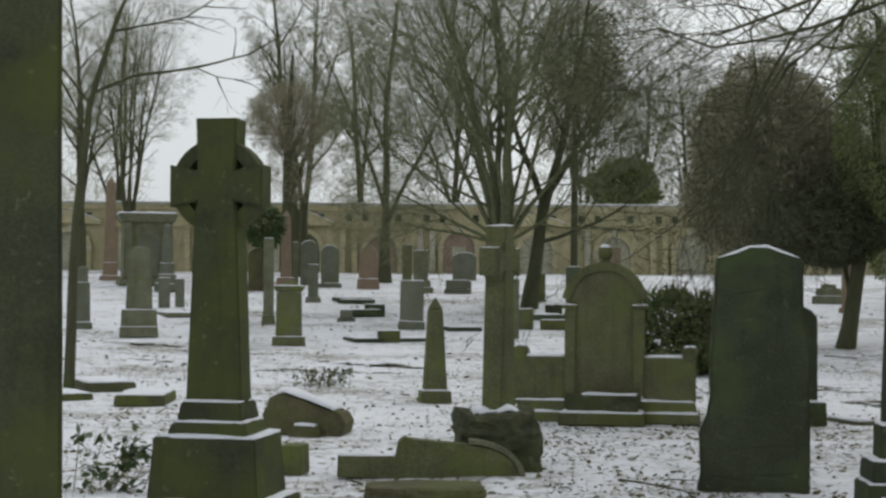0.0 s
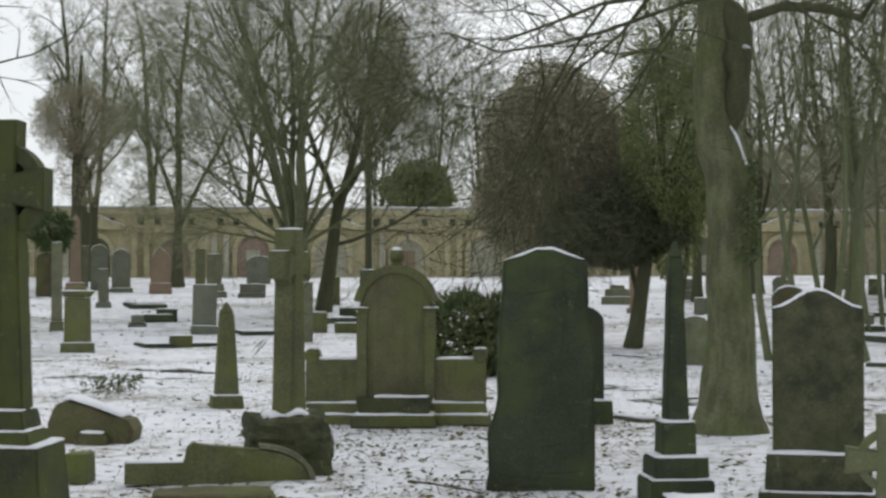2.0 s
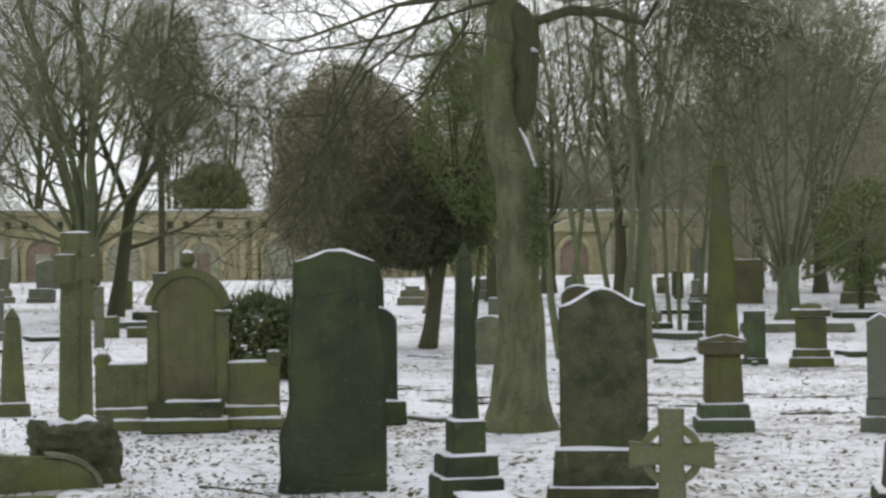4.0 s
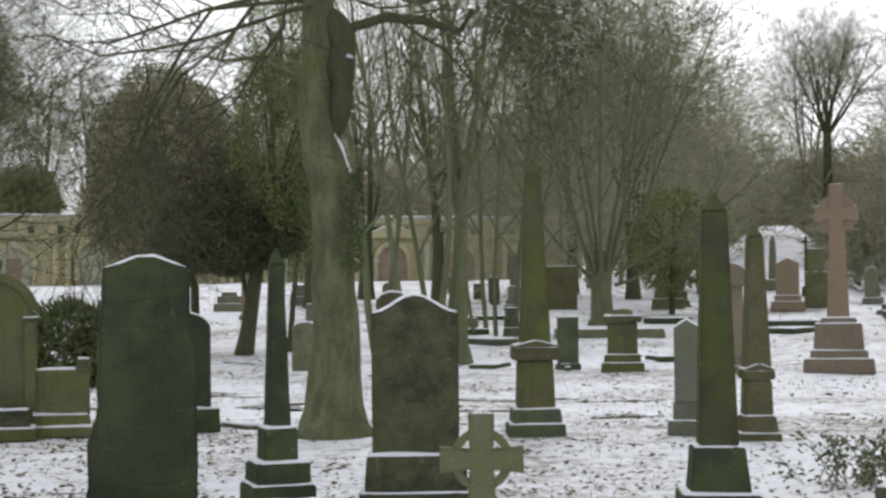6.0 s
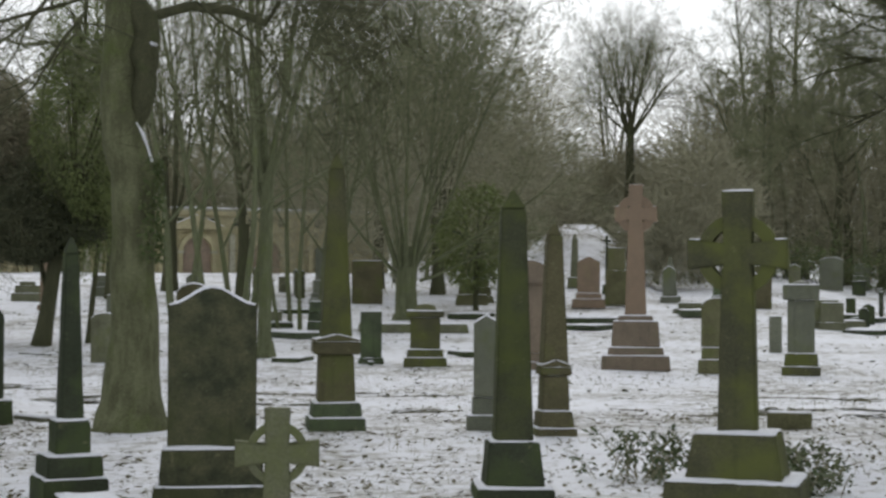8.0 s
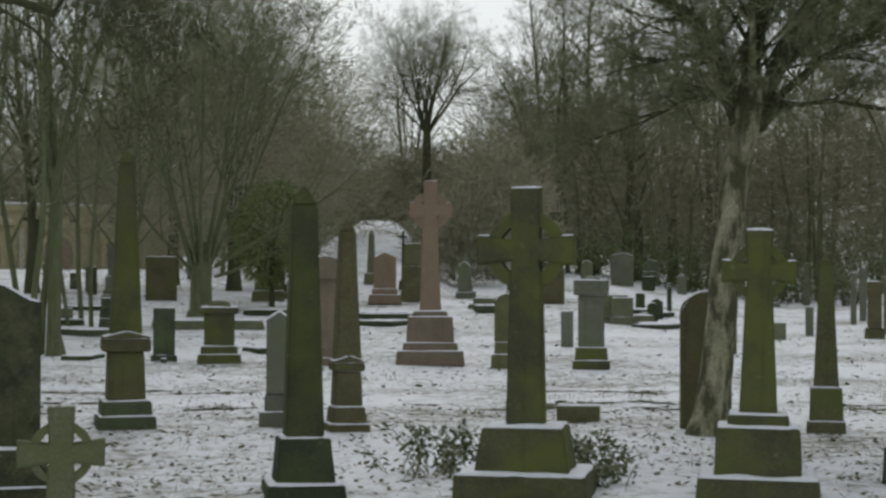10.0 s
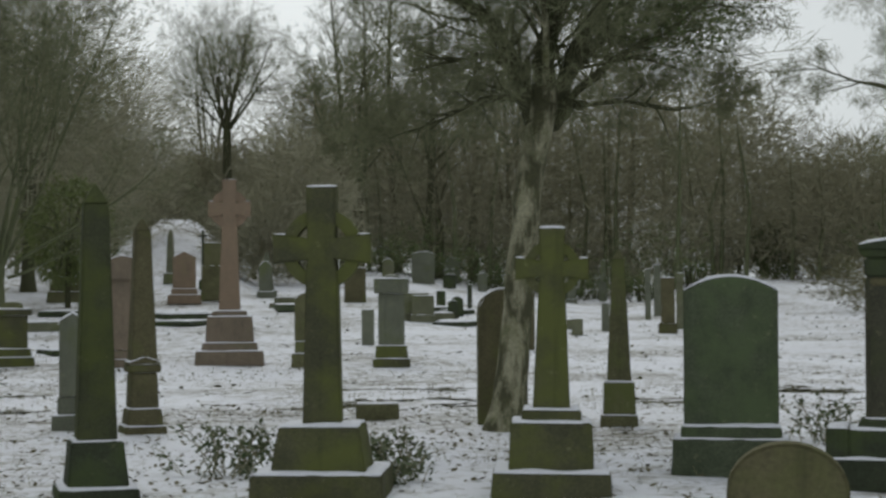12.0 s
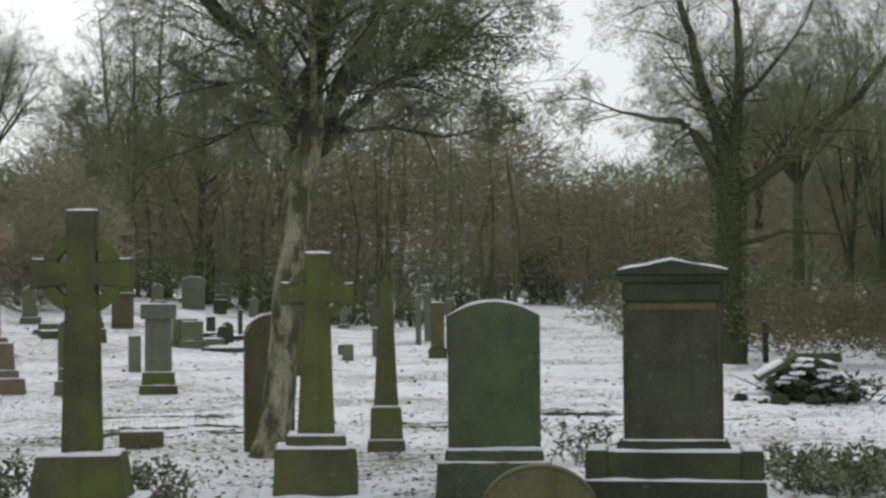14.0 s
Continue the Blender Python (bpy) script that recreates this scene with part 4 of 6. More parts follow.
headstone(119.54, 106.99, "round", 1.00, 1.53, GREY, "far grey rounded headstone", 0.28, 0.20, ())
headstone(35.52, 40.21, "flat", 0.30, 0.57, DARK, "dark broken stone among kerbs", 0.02, 0.20, ())
headstone(33.30, 36.96, "pointed", 0.38, 0.62, DARK, "dark pointed stone among kerbs", 0.14, 0.20, ())
headstone(35.24, 44.31, "flat", 0.27, 0.71, GREY, "far small grey stone block", 0.02, 0.20, ())
celtic_cross(40.61, 58.21, GREY, "far grey stone cross", [(0.34, 0.29, 0.29, 0.25, 0.35)], 0.070, 1.25, 0.200, 0.050, 1.55, 0.050, None, 0.20)
headstone(92.05, 131.39, "flat", 2.23, 1.69, TAN, "low tan tomb chest on the bank", 0.06, 0.40, ())
headstone(24.14, 62.92, "flat", 0.37, 0.78, PALE, "far pale upright stone block", 0.02, 0.20, ())
headstone(19.76, 57.99, "round", 0.55, 0.77, GREY, "far grey rounded headstone", 0.17, 0.20, ())
headstone(31.12, 64.27, "flat", 0.35, 0.77, GREY, "far small grey stone block", 0.02, 0.20, ())
headstone(32.10, 56.44, "flat", 0.31, 1.14, GREY, "far tall grey pillar stone", 0.02, 0.20, ())
headstone(33.81, 42.57, "flat", 0.71, 1.15, BROWN, "brown block tomb behind the mossy cross", 0.02, 0.40, ())
headstone(51.34, 57.47, "flat", 0.59, 0.67, GREY, "small far grey stone near the wood", 0.03, 0.20, ())
headstone(46.6, 52.2, "flat", 0.56, 0.62, DARK, "dark squat headstone below the bushes", 0.02, 0.25, ())
headstone(48.9, 52.6, "round", 0.42, 0.85, GREY, "small grey round-topped headstone below the bushes", 0.12, 0.2, ())
headstone(44.2, 53.4, "gable", 0.50, 1.05, PALE, "pale gabled headstone below the bushes", 0.14, 0.2, [(0.7, 0.4, 0.68, 0.38, 0.15)])
headstone(50.9, 49.1, "flat", 0.34, 1.2, GREY, "narrow grey pillar stone under the trees", 0.02, 0.25, [(0.5, 0.4, 0.48, 0.38, 0.2)])
ledger(31.0, 35.3, 0.9, 1.3, 0.22, 8.0, "low grave mound under thick snow", PALE)
ledger(36.9, 38.6, 1.1, 1.4, 0.18, -10.0, "low grave slab under thick snow", GREY)
celtic_cross(116.73, 110.05, PALE, "pale stone cross near the wood", [(0.89, 0.76, 0.78, 0.66, 0.59)], 0.220, 2.37, 0.560, 0.170, 3.15, 0.170, None, 0.20)
headstone(55.44, 51.49, "flat", 0.37, 1.13, GREY, "narrow grey stone near the wood", 0.03, 0.20, ())
headstone(119.88, 106.61, "flat", 1.89, 1.31, PALE, "snow-topped pale tomb near the wood", 0.06, 0.50, [(2.23, 1.00, 2.12, 0.95, 0.47)])
headstone(33.11, 31.95, "flat", 0.29, 0.31, PALE, "low pale footstone in the snow", 0.02, 0.30, ())
headstone(119.33, 107.23, "round", 0.89, 1.53, GREY, "far grey rounded stone under the trees", 0.28, 0.20, ())
headstone(108.99, 117.72, "round", 1.00, 1.59, PALE, "far pale rounded stone under the trees", 0.28, 0.20, ())
headstone(111.41, 115.43, "flat", 0.78, 1.70, GREY, "far narrow grey stone under the trees", 0.06, 0.20, ())
headstone(22.53, 54.41, "flat", 0.33, 0.99, OLIVE, "dark post-like stone under the trees", 0.02, 0.20, ())
headstone(23.45, 58.33, "flat", 0.35, 0.62, PALE, "pale square stone under the trees", 0.02, 0.20, ())
headstone(21.74, 50.89, "flat", 0.38, 0.83, GREY, "grey stepped stone under the trees", 0.02, 0.30, [(0.65, 0.29, 0.61, 0.27, 0.22), (0.53, 0.24, 0.50, 0.23, 0.17)])
headstone(23.45, 50.68, "flat", 1.04, 1.47, BROWN, "wide brown block tomb under the trees", 0.04, 0.80, ())
headstone(0.53, 61.30, "flat", 0.85, 0.52, GREY, "low grey tomb chest near the far wall", 0.02, 0.50, [(1.02, 0.46, 0.97, 0.44, 0.18)])
headstone(0.95, 72.65, "segment", 1.06, 1.28, GREY, "broad grey headstone near the far wall", 0.20, 0.25, ())
headstone(-4.34, 54.77, "flat", 0.34, 1.30, GREY, "grey pillar stone on a step", 0.02, 0.25, [(0.53, 0.24, 0.49, 0.22, 0.22)])
headstone(-7.05, 62.30, "round", 0.74, 1.64, BROWN, "brown round-topped headstone near the far wall", 0.26, 0.25, ())
headstone(3.30, 48.87, "flat", 0.51, 0.35, DARK, "dark broken stone in the snow", 0.02, 0.30, ())
headstone(3.29, 56.02, "flat", 0.43, 1.00, DULL, "mossy pillar stone beside a tree", 0.02, 0.30, ())
ledger(18.98, 38.20, 2.79, 1.60, 0.22, 4.0, "broad kerbed grave base under snow", PALE)
ledger(15.27, 37.44, 0.78, 1.80, 0.14, 30.0, "low stone grave kerb under snow", GREEN)
ledger(16.43, 41.30, 0.67, 1.40, 0.14, 10.0, "low stone grave kerb under snow", DARK)
ledger(12.29, 29.98, 0.56, 1.20, 0.10, -15.0, "sunken stone kerb under snow", DARK)
ledger(25.23, 39.69, 1.46, 1.80, 0.14, 20.0, "long stone grave kerb under snow", DARK)
ledger(23.72, 37.18, 1.06, 1.50, 0.12, -25.0, "low stone grave kerb under snow", DARK)
ledger(23.25, 42.84, 1.18, 1.60, 0.14, -10.0, "low stone grave kerb under snow", DARK)
ledger(16.26, 30.30, 0.40, 1.00, 0.10, 20.0, "fallen stone kerb in the snow", DARK)
ledger(29.73, 40.38, 1.21, 2.00, 0.20, 5.0, "stepped grave base under snow", GREEN)
ledger(34.26, 38.92, 1.07, 1.40, 0.14, 12.0, "low grave kerb under snow", DARK)
ledger(30.03, 33.35, 0.93, 1.40, 0.12, -20.0, "low grave kerb under snow", DARK)
ledger(-3.09, 55.64, 1.15, 1.60, 0.16, 10.0, "low stone grave kerb under snow", DARK)
ledger(-1.26, 38.58, 1.99, 1.20, 0.08, 15.0, "long low kerb under snow", DARK)
ledger(-7.65, 47.42, 0.99, 1.80, 0.12, 10.0, "pale grave kerb under snow", PALE)
ledger(0.47, 42.77, 0.88, 1.60, 0.10, 8.0, "sunken kerb stone under snow", DARK)
ledger(2.94, 47.37, 0.98, 1.60, 0.16, 5.0, "low green kerb under snow", GREEN)
ledger(4.80, 19.53, 0.27, 0.70, 0.06, 30.0, "sunken slab edge in the snow", PALE)
ledger(-2.38, 48.60, 0.94, 1.40, 0.20, 8.0, "dark kerbed grave under snow", DARK)
ledger(-2.89, 54.95, 1.14, 1.40, 0.14, -6.0, "dark kerbed grave under snow", DARK)
ledger(30.19, 33.68, 0.69, 1.20, 0.12, 15.0, "dark grave kerb under snow", DARK)
ledger(34.41, 38.18, 0.89, 1.20, 0.12, -12.0, "dark grave kerb under snow", DARK)
ledger(25.57, 40.29, 1.48, 1.60, 0.14, 6.0, "dark grave kerb under snow", DARK)
ledger(19.33, 47.04, 1.05, 1.40, 0.12, 15.0, "dark grave kerb under snow", DARK)
ledger(23.21, 42.86, 1.18, 1.40, 0.10, -8.0, "dark grave kerb under snow", DARK)
ledger(37.04, 19.52, 1.15, 1.00, 0.25, 15.0, "fallen slabs under snow by the wood", PALE)


# ---- trees ----
class Tubes:
    """Gathers tapering limbs into one list of points and faces."""

    def __init__(self):
        self.verts, self.faces = [], []

    def limb(self, pts, radii, sides):
        base = len(self.verts)
        for k, (p, r) in enumerate(zip(pts, radii)):
            d = (pts[min(k + 1, len(pts) - 1)] - pts[max(k - 1, 0)]).normalized()
            a = d.orthogonal().normalized()
            b = d.cross(a)
            for i in range(sides):
                t = 2 * math.pi * i / sides
                self.verts.append(p + (a * math.cos(t) + b * math.sin(t)) * r)
        for k in range(len(pts) - 1):
            for i in range(sides):
                j = (i + 1) % sides
                self.faces.append((base + k * sides + i, base + k * sides + j, base + (k + 1) * sides + j, base + (k + 1) * sides + i))

    def blade(self, p, d, n, length, width):
        """A flat pointed leaf or needle spray."""
        base = len(self.verts)
        s = d.cross(n).normalized() * width / 2
        self.verts += [p, p + d * length * 0.45 + s, p + d * length, p + d * length * 0.45 - s]
        self.faces.append((base, base + 1, base + 2, base + 3))

    def made(self, name, mat, parent=None, label=""):
        me = bpy.data.meshes.new(name)
        me.from_pydata(self.verts, [], self.faces)
        me.polygons.foreach_set("use_smooth", [True] * len(me.polygons))
        me.materials.append(mat)
        ob = new(name, me)
        if parent:
            ob.parent = parent
        return tagged(ob, label) if label else ob


def rand_dir(rng):
    return Vector((rng.gauss(0, 1), rng.gauss(0, 1), rng.gauss(0, 1))).normalized()


def sprout(rng, wood, twigs, p, d, length, r, level, plan, far=0.0):
    """Grow one branch and its children. plan: per level (children, length ratio, spread, upward pull, wiggle)."""
    last = level >= len(plan)
    if last and far:
        twigs.blade(p, (d + rand_dir(rng) * 0.2).normalized(), rand_dir(rng), length * 1.5, max(far, r * 2.0))
        return
    steps = 7 if level == 0 else (4 if level < 2 else (2 if last or (far and level < 3) else (1 if far else 3)))
    _, _, _, pull, wiggle = plan[min(level, len(plan) - 1)]
    pts, radii, dirs = [p.copy()], [r], [d.copy()]
    for k in range(steps):
        d = (d + rand_dir(rng) * wiggle + Vector((0, 0, pull))).normalized()
        p = p + d * (length / steps)
        pts.append(p.copy()), dirs.append(d.copy())
        radii.append(r * (1 - 0.82 * (k + 1) / steps))
    sides = (10, 6, 4, 3, 3, 3)[min(level, 5)]
    (wood if level < 2 else twigs).limb(pts, radii, sides)
    if last:
        return
    count, ratio, spread, _, _ = plan[level]
    for c in range(count):
        u = 0.25 + 0.75 * (c + rng.random()) / count
        k = min(int(u * steps), steps - 1)
        f = u * steps - k
        q = pts[k].lerp(pts[k + 1], f)
        side = rand_dir(rng)
        side = (side - dirs[k] * side.dot(dirs[k])).normalized()
        nd = (dirs[k] * math.cos(spread) + side * math.sin(spread)).normalized()
        rr = max(0.004, radii[k] * rng.uniform(0.42, 0.62))
        sprout(rng, wood, twigs, q, nd, length * ratio * rng.uniform(0.7, 1.15) * (1.15 - 0.5 * u), rr, level + 1, plan, far)


def bare_tree(x, y, label, stems, plan, wood_mat, twig_mat, seed, trunk=None, group="bare trees", name="tree", far=0.0):
    """A leafless tree. trunk: points and radii of the bole; stems: (foot, direction, length, radius) of the main limbs."""
    rng = random.Random(seed)
    ob = new(name)
    ob.matrix_basis = pose(x, y, ground_z(x, y) - 0.08, 0, 0, -math.degrees(math.atan2(x, y)))
    tagged(ob, label, "tree", group)
    wood, twigs = Tubes(), Tubes()
    if trunk:
        pts, radii = trunk
        fine, fr = [], []
        for k in range(len(pts) - 1):
            for s in range(5):
                u = s / 5
                a, b = Vector(pts[k]), Vector(pts[k + 1])
                fine.append(a.lerp(b, u) + Vector((noise.noise((k + u, seed, 0)), noise.noise((k + u, seed, 9)), 0)) * 0.03)
                fr.append(radii[k] + (radii[k + 1] - radii[k]) * u)
        fine.append(Vector(pts[-1])), fr.append(radii[-1])
        wood.limb(fine, fr, 16)
    for p, d, length, r in stems:
        sprout(rng, wood, twigs, Vector(p), Vector(d).normalized(), length, r, 0, plan, far)
    wood.made("trunk", wood_mat, ob)
    twigs.made("crown", twig_mat, ob, "bare winter twigs")
    return ob


LIGHT = [(9, 0.45, 0.7, 0.06, 0.14), (7, 0.55, 0.8, 0.03, 0.2), (7, 0.65, 0.8, 0.0, 0.28)]
SPREAD = [(8, 0.6, 0.8, 0.05, 0.18), (6, 0.6, 0.85, 0.0, 0.25), (5, 0.6, 0.85, -0.03, 0.3), (5, 0.6, 0.8, -0.02, 0.3)]
DROOP = [(11, 0.5, 0.85, -0.02, 0.55), (6, 0.6, 0.85, -0.04, 0.35), (4, 0.6, 0.8, -0.04, 0.35), (3, 0.7, 0.8, -0.03, 0.3)]


VASE = [(11, 0.50, 0.74, 0.0, 0.15), (6, 0.58, 0.76, 0.02, 0.18), (7, 0.60, 0.7, 0.0, 0.24), (4, 0.7, 0.7, 0.0, 0.2)]
FEATHER = [(14, 0.27, 0.70, 0.02, 0.10), (7, 0.52, 0.75, 0.03, 0.2), (6, 0.55, 0.7, 0.02, 0.22), (5, 0.7, 0.7, 0.0, 0.2)]
TUFT = [(9, 0.5, 0.6, 0.035, 0.08), (6, 0.5, 0.65, 0.04, 0.16), (5, 0.55, 0.65, 0.02, 0.2), (4, 0.7, 0.7, 0.0, 0.2)]
FINE = [(8, 0.6, 0.7, 0.03, 0.16), (8, 0.55, 0.75, 0.0, 0.28), (7, 0.55, 0.8, -0.02, 0.3), (5, 0.65, 0.8, -0.03, 0.3)]


def bough(rng, wood, twigs, pts, radii, shoots, length, plan, far):
    """A limb bent through the given points, with shoots along it and one that carries it on."""
    fine, fr = [], []
    for k in range(len(pts) - 1):
        a, b = Vector(pts[k]), Vector(pts[k + 1])
        for s in range(4):
            fine.append(a.lerp(b, s / 4) + rand_dir(rng) * radii[k] * 0.25)
            fr.append((radii[k] + (radii[k + 1] - radii[k]) * s / 4) * rng.uniform(0.92, 1.08))
    fine.append(Vector(pts[-1])), fr.append(radii[-1])
    wood.limb(fine, fr, 9)
    end = (fine[-1] - fine[-3]).normalized()
    sprout(rng, wood, twigs, fine[-1], end, length * 1.3, radii[-1], 0, plan, far)
    for i in range(shoots):
        u = 0.15 + 0.85 * (i + rng.random()) / shoots
        k = min(int(u * (len(fine) - 1)), len(fine) - 2)
        along = (fine[k + 1] - fine[k]).normalized()
        side = rand_dir(rng)
        d = (along * 0.6 + side * 0.8 + Vector((0, 0, 0.15))).normalized()
        sprout(rng, wood, twigs, fine[k], d, length * rng.uniform(0.6, 1.1), max(0.012, fr[k] * 0.22), 1, plan, far)


def fan(rng, n, z, out, length, r, radius=0.1):
    """n stems that rise from one place and lean outward."""
    made = []
    for i in range(n):
        a = 2 * math.pi * (i + 0.5 * rng.random()) / n
        lean = out * rng.uniform(0.5, 1.2)
        made.append(((radius * math.cos(a), radius * math.sin(a), z), (lean * math.cos(a), lean * math.sin(a), 1), length * rng.uniform(0.8, 1.1), r * rng.uniform(0.75, 1.1)))
    return made


# the many-stemmed tree beyond the stone cross, and its darker neighbour
bare_tree(1.84, 51.0, "many-stemmed bare tree rising behind a stone cross", fan(random.Random(5), 5, 2.3, 0.16, 9.8, 0.15, 0.16) + fan(random.Random(8), 8, 2.4, 0.50, 9.4, 0.08, 0.24) + [((-0.1, -0.1, 2.1), (-1, -0.1, 0.5), 5.0, 0.06), ((0.1, -0.1, 2.2), (-0.9, 0.2, 0.75), 5.4, 0.06), ((-0.1, 0.1, 2.2), (-1, 0.4, 0.25), 4.6, 0.05), ((0.1, 0.1, 2.2), (0.9, 0.3, 0.7), 5.0, 0.06), ((-0.2, 0, 3.2), (-1, 0.2, 0.45), 5.4, 0.05), ((-0.2, 0.1, 4.0), (-1, -0.1, 0.4), 4.8, 0.045), ((0.2, -0.1, 3.4), (1, 0.1, 0.5), 4.6, 0.045), ((0.2, 0, 4.4), (1, -0.2, 0.6), 4.4, 0.04)], VASE, BARK, TWIG, 5, ([(0, 0, 0), (0, 0, 1.2), (0.0, 0, 2.6)], [0.42, 0.38, 0.36]), far=0.013)
bare_tree(2.95, 52.5, "dark leaning bare tree with a long low limb", [((0.25, 0, 3.2), (0.25, 0, 1), 8.0, 0.16), ((0.12, 0, 2.2), (1, -0.1, 0.28), 4.4, 0.07), ((0.25, 0, 3.4), (-0.3, 0.2, 1), 7.0, 0.12), ((0.25, 0, 3.5), (0.6, 0.2, 1), 6.0, 0.10)], LIGHT, DARKBARK, TWIG, 6, ([(-0.2, 0, 0), (0.0, 0, 1.4), (0.3, 0, 3.8)], [0.30, 0.22, 0.16]))

# the big smooth-barked tree among the graves
big = bare_tree(5.40, 17.77, "big smooth-barked tree with a flared foot and a torn limb", [((-0.1, 0.1, 5.6), (-0.35, -0.3, 1), 5.0, 0.14), ((-0.1, 0.1, 5.6), (0.5, 0.3, 1), 5.0, 0.14)], SPREAD, BEECH, TWIG, 11,
                ([(0.0, 0, -0.1), (0.0, 0, 0.12), (0.0, 0, 0.40), (0.03, 0, 1.04), (0.0, 0, 1.67), (0.01, 0, 2.30), (0.0, 0, 2.93), (-0.11, 0, 3.31), (-0.165, 0, 3.56), (-0.15, 0, 4.19), (-0.14, 0, 4.82), (-0.1, 0, 5.8)], [0.53, 0.42, 0.33, 0.27, 0.245, 0.23, 0.25, 0.235, 0.20, 0.19, 0.18, 0.16]))
boughs, spray = Tubes(), Tubes()
bough_rng = random.Random(12)
for z, dx, dy, length in ((4.95, -1.0, -0.35, 4.6), (5.2, -0.9, 0.1, 5.0), (4.9, -0.8, -0.7, 4.2), (5.1, -1.0, 0.4, 4.8), (5.05, -0.6, -0.9, 3.6), (5.3, -1.0, 0.0, 5.4), (5.2, 0.8, -0.5, 3.4), (5.3, 0.9, 0.5, 3.6), (5.1, 1.0, 0.0, 3.8), (5.0, 0.7, -0.9, 3.4)):
    sprout(bough_rng, boughs, spray, Vector((-0.1, 0, z)), Vector((dx, dy, -0.02)).normalized(), length, 0.03, 0, DROOP, 0.010)
boughs.made("bough", DARKBARK, big)
tagged(spray.made("twig_spray", DARKBARK, big), kind="stuff")
torn = Tubes()
torn.limb([Vector((0.03, -0.05, 3.36)), Vector((0.07, -0.07, 3.52)), Vector((0.10, -0.08, 3.75)), Vector((0.13, -0.09, 3.98)), Vector((0.10, -0.08, 4.16)), Vector((0.14, -0.08, 4.40)), Vector((0.10, -0.06, 4.58)), Vector((0.03, -0.05, 4.72)), Vector((-0.02, -0.05, 4.80))], [0.05, 0.10, 0.14, 0.12, 0.17, 0.14, 0.16, 0.13, 0.08], 9)
scar = Tubes()
scar.limb([Vector((0.03, -0.22, 3.42)), Vector((0.10, -0.23, 3.30)), Vector((0.15, -0.22, 3.16)), Vector((0.20, -0.18, 3.00))], [0.006, 0.02, 0.012, 0.018], 6)
scar.made("snow", SNOW, big, "snow caught on the torn bark")
ledge = Tubes()
ledge.limb([Vector((0.14, -0.2, 4.27)), Vector((0.19, -0.22, 4.285)), Vector((0.25, -0.2, 4.27))], [0.012, 0.025, 0.012], 6)
ledge.made("snow", SNOW, big, "snow caught on the torn limb")
climbing = Tubes()
climb_rng = random.Random(14)
for _ in range(900):
    z = climb_rng.uniform(1.9, 3.05)
    a = climb_rng.uniform(-1.3, 0.7)
    r = 0.25 + climb_rng.random() * 0.09
    climbing.blade(Vector((r * math.cos(a), r * math.sin(a), z)), (rand_dir(climb_rng) + Vector((0.3, 0, -0.5))).normalized(), rand_dir(climb_rng), climb_rng.uniform(0.03, 0.07), climb_rng.uniform(0.02, 0.04))
tagged(climbing.made("ivy", LAUREL, big, "sparse green ivy on the trunk"), kind="stuff")
torn.limb([Vector((0.24, -0.05, 4.62)), Vector((0.6, -0.02, 4.74)), Vector((1.05, 0.05, 4.72)), Vector((1.45, 0.1, 4.6)), Vector((1.6, 0.1, 4.85))], [0.06, 0.06, 0.055, 0.05, 0.03], 7)
low, low_spray = Tubes(), Tubes()
sprout(bough_rng, low, low_spray, Vector((-0.15, -0.05, 4.12)), Vector((-1, -0.2, -0.05)).normalized(), 2.0, 0.035, 0, DROOP)
low.made("low_bough", BEECH, big)
tagged(low_spray.made("twig_spray", TWIG, big), kind="stuff")
torn.made("torn_limb", DARKBARK, big, "dark torn limb with an arching branch")

# trunks by the lower graves
bare_tree(12.2, 31.3, "pale grey trunk with spreading bare limbs", fan(random.Random(21), 4, 3.6, 0.3, 7.0, 0.08, 0.06), LIGHT, BARK, TWIG, 21, ([(0.05, 0, 0), (0.0, 0, 0.5), (0.05, 0, 3.8)], [0.22, 0.14, 0.11]))
bare_tree(11.3, 31.6, "group of straight bare stems", fan(random.Random(22), 6, 0.0, 0.05, 9.0, 0.08, 0.8), LIGHT, BARK, TWIG, 22)
bare_tree(21.0, 42.7, "gnarled double-trunked bare tree with many rising stems", fan(random.Random(23), 11, 1.6, 0.40, 8.0, 0.07, 0.3) + [((-0.3, 0, 1.4), (-0.8, 0.1, 0.8), 4.5, 0.06), ((0.4, 0, 1.5), (0.9, -0.1, 0.6), 5.0, 0.06), ((0.4, 0.2, 1.2), (1, 0.3, 0.35), 3.6, 0.05)], TUFT, BARK, TWIG, 23, ([(0, 0, 0), (0.02, 0, 0.3), (0, 0, 1.0), (0.1, 0, 2.2)], [0.44, 0.33, 0.30, 0.28]), far=0.02)
bare_tree(17.0, 40.5, "clump of bare straight stems", fan(random.Random(24), 6, 0.0, 0.07, 9.5, 0.07, 0.8), TUFT, BARK, TWIG, 24, far=0.02)

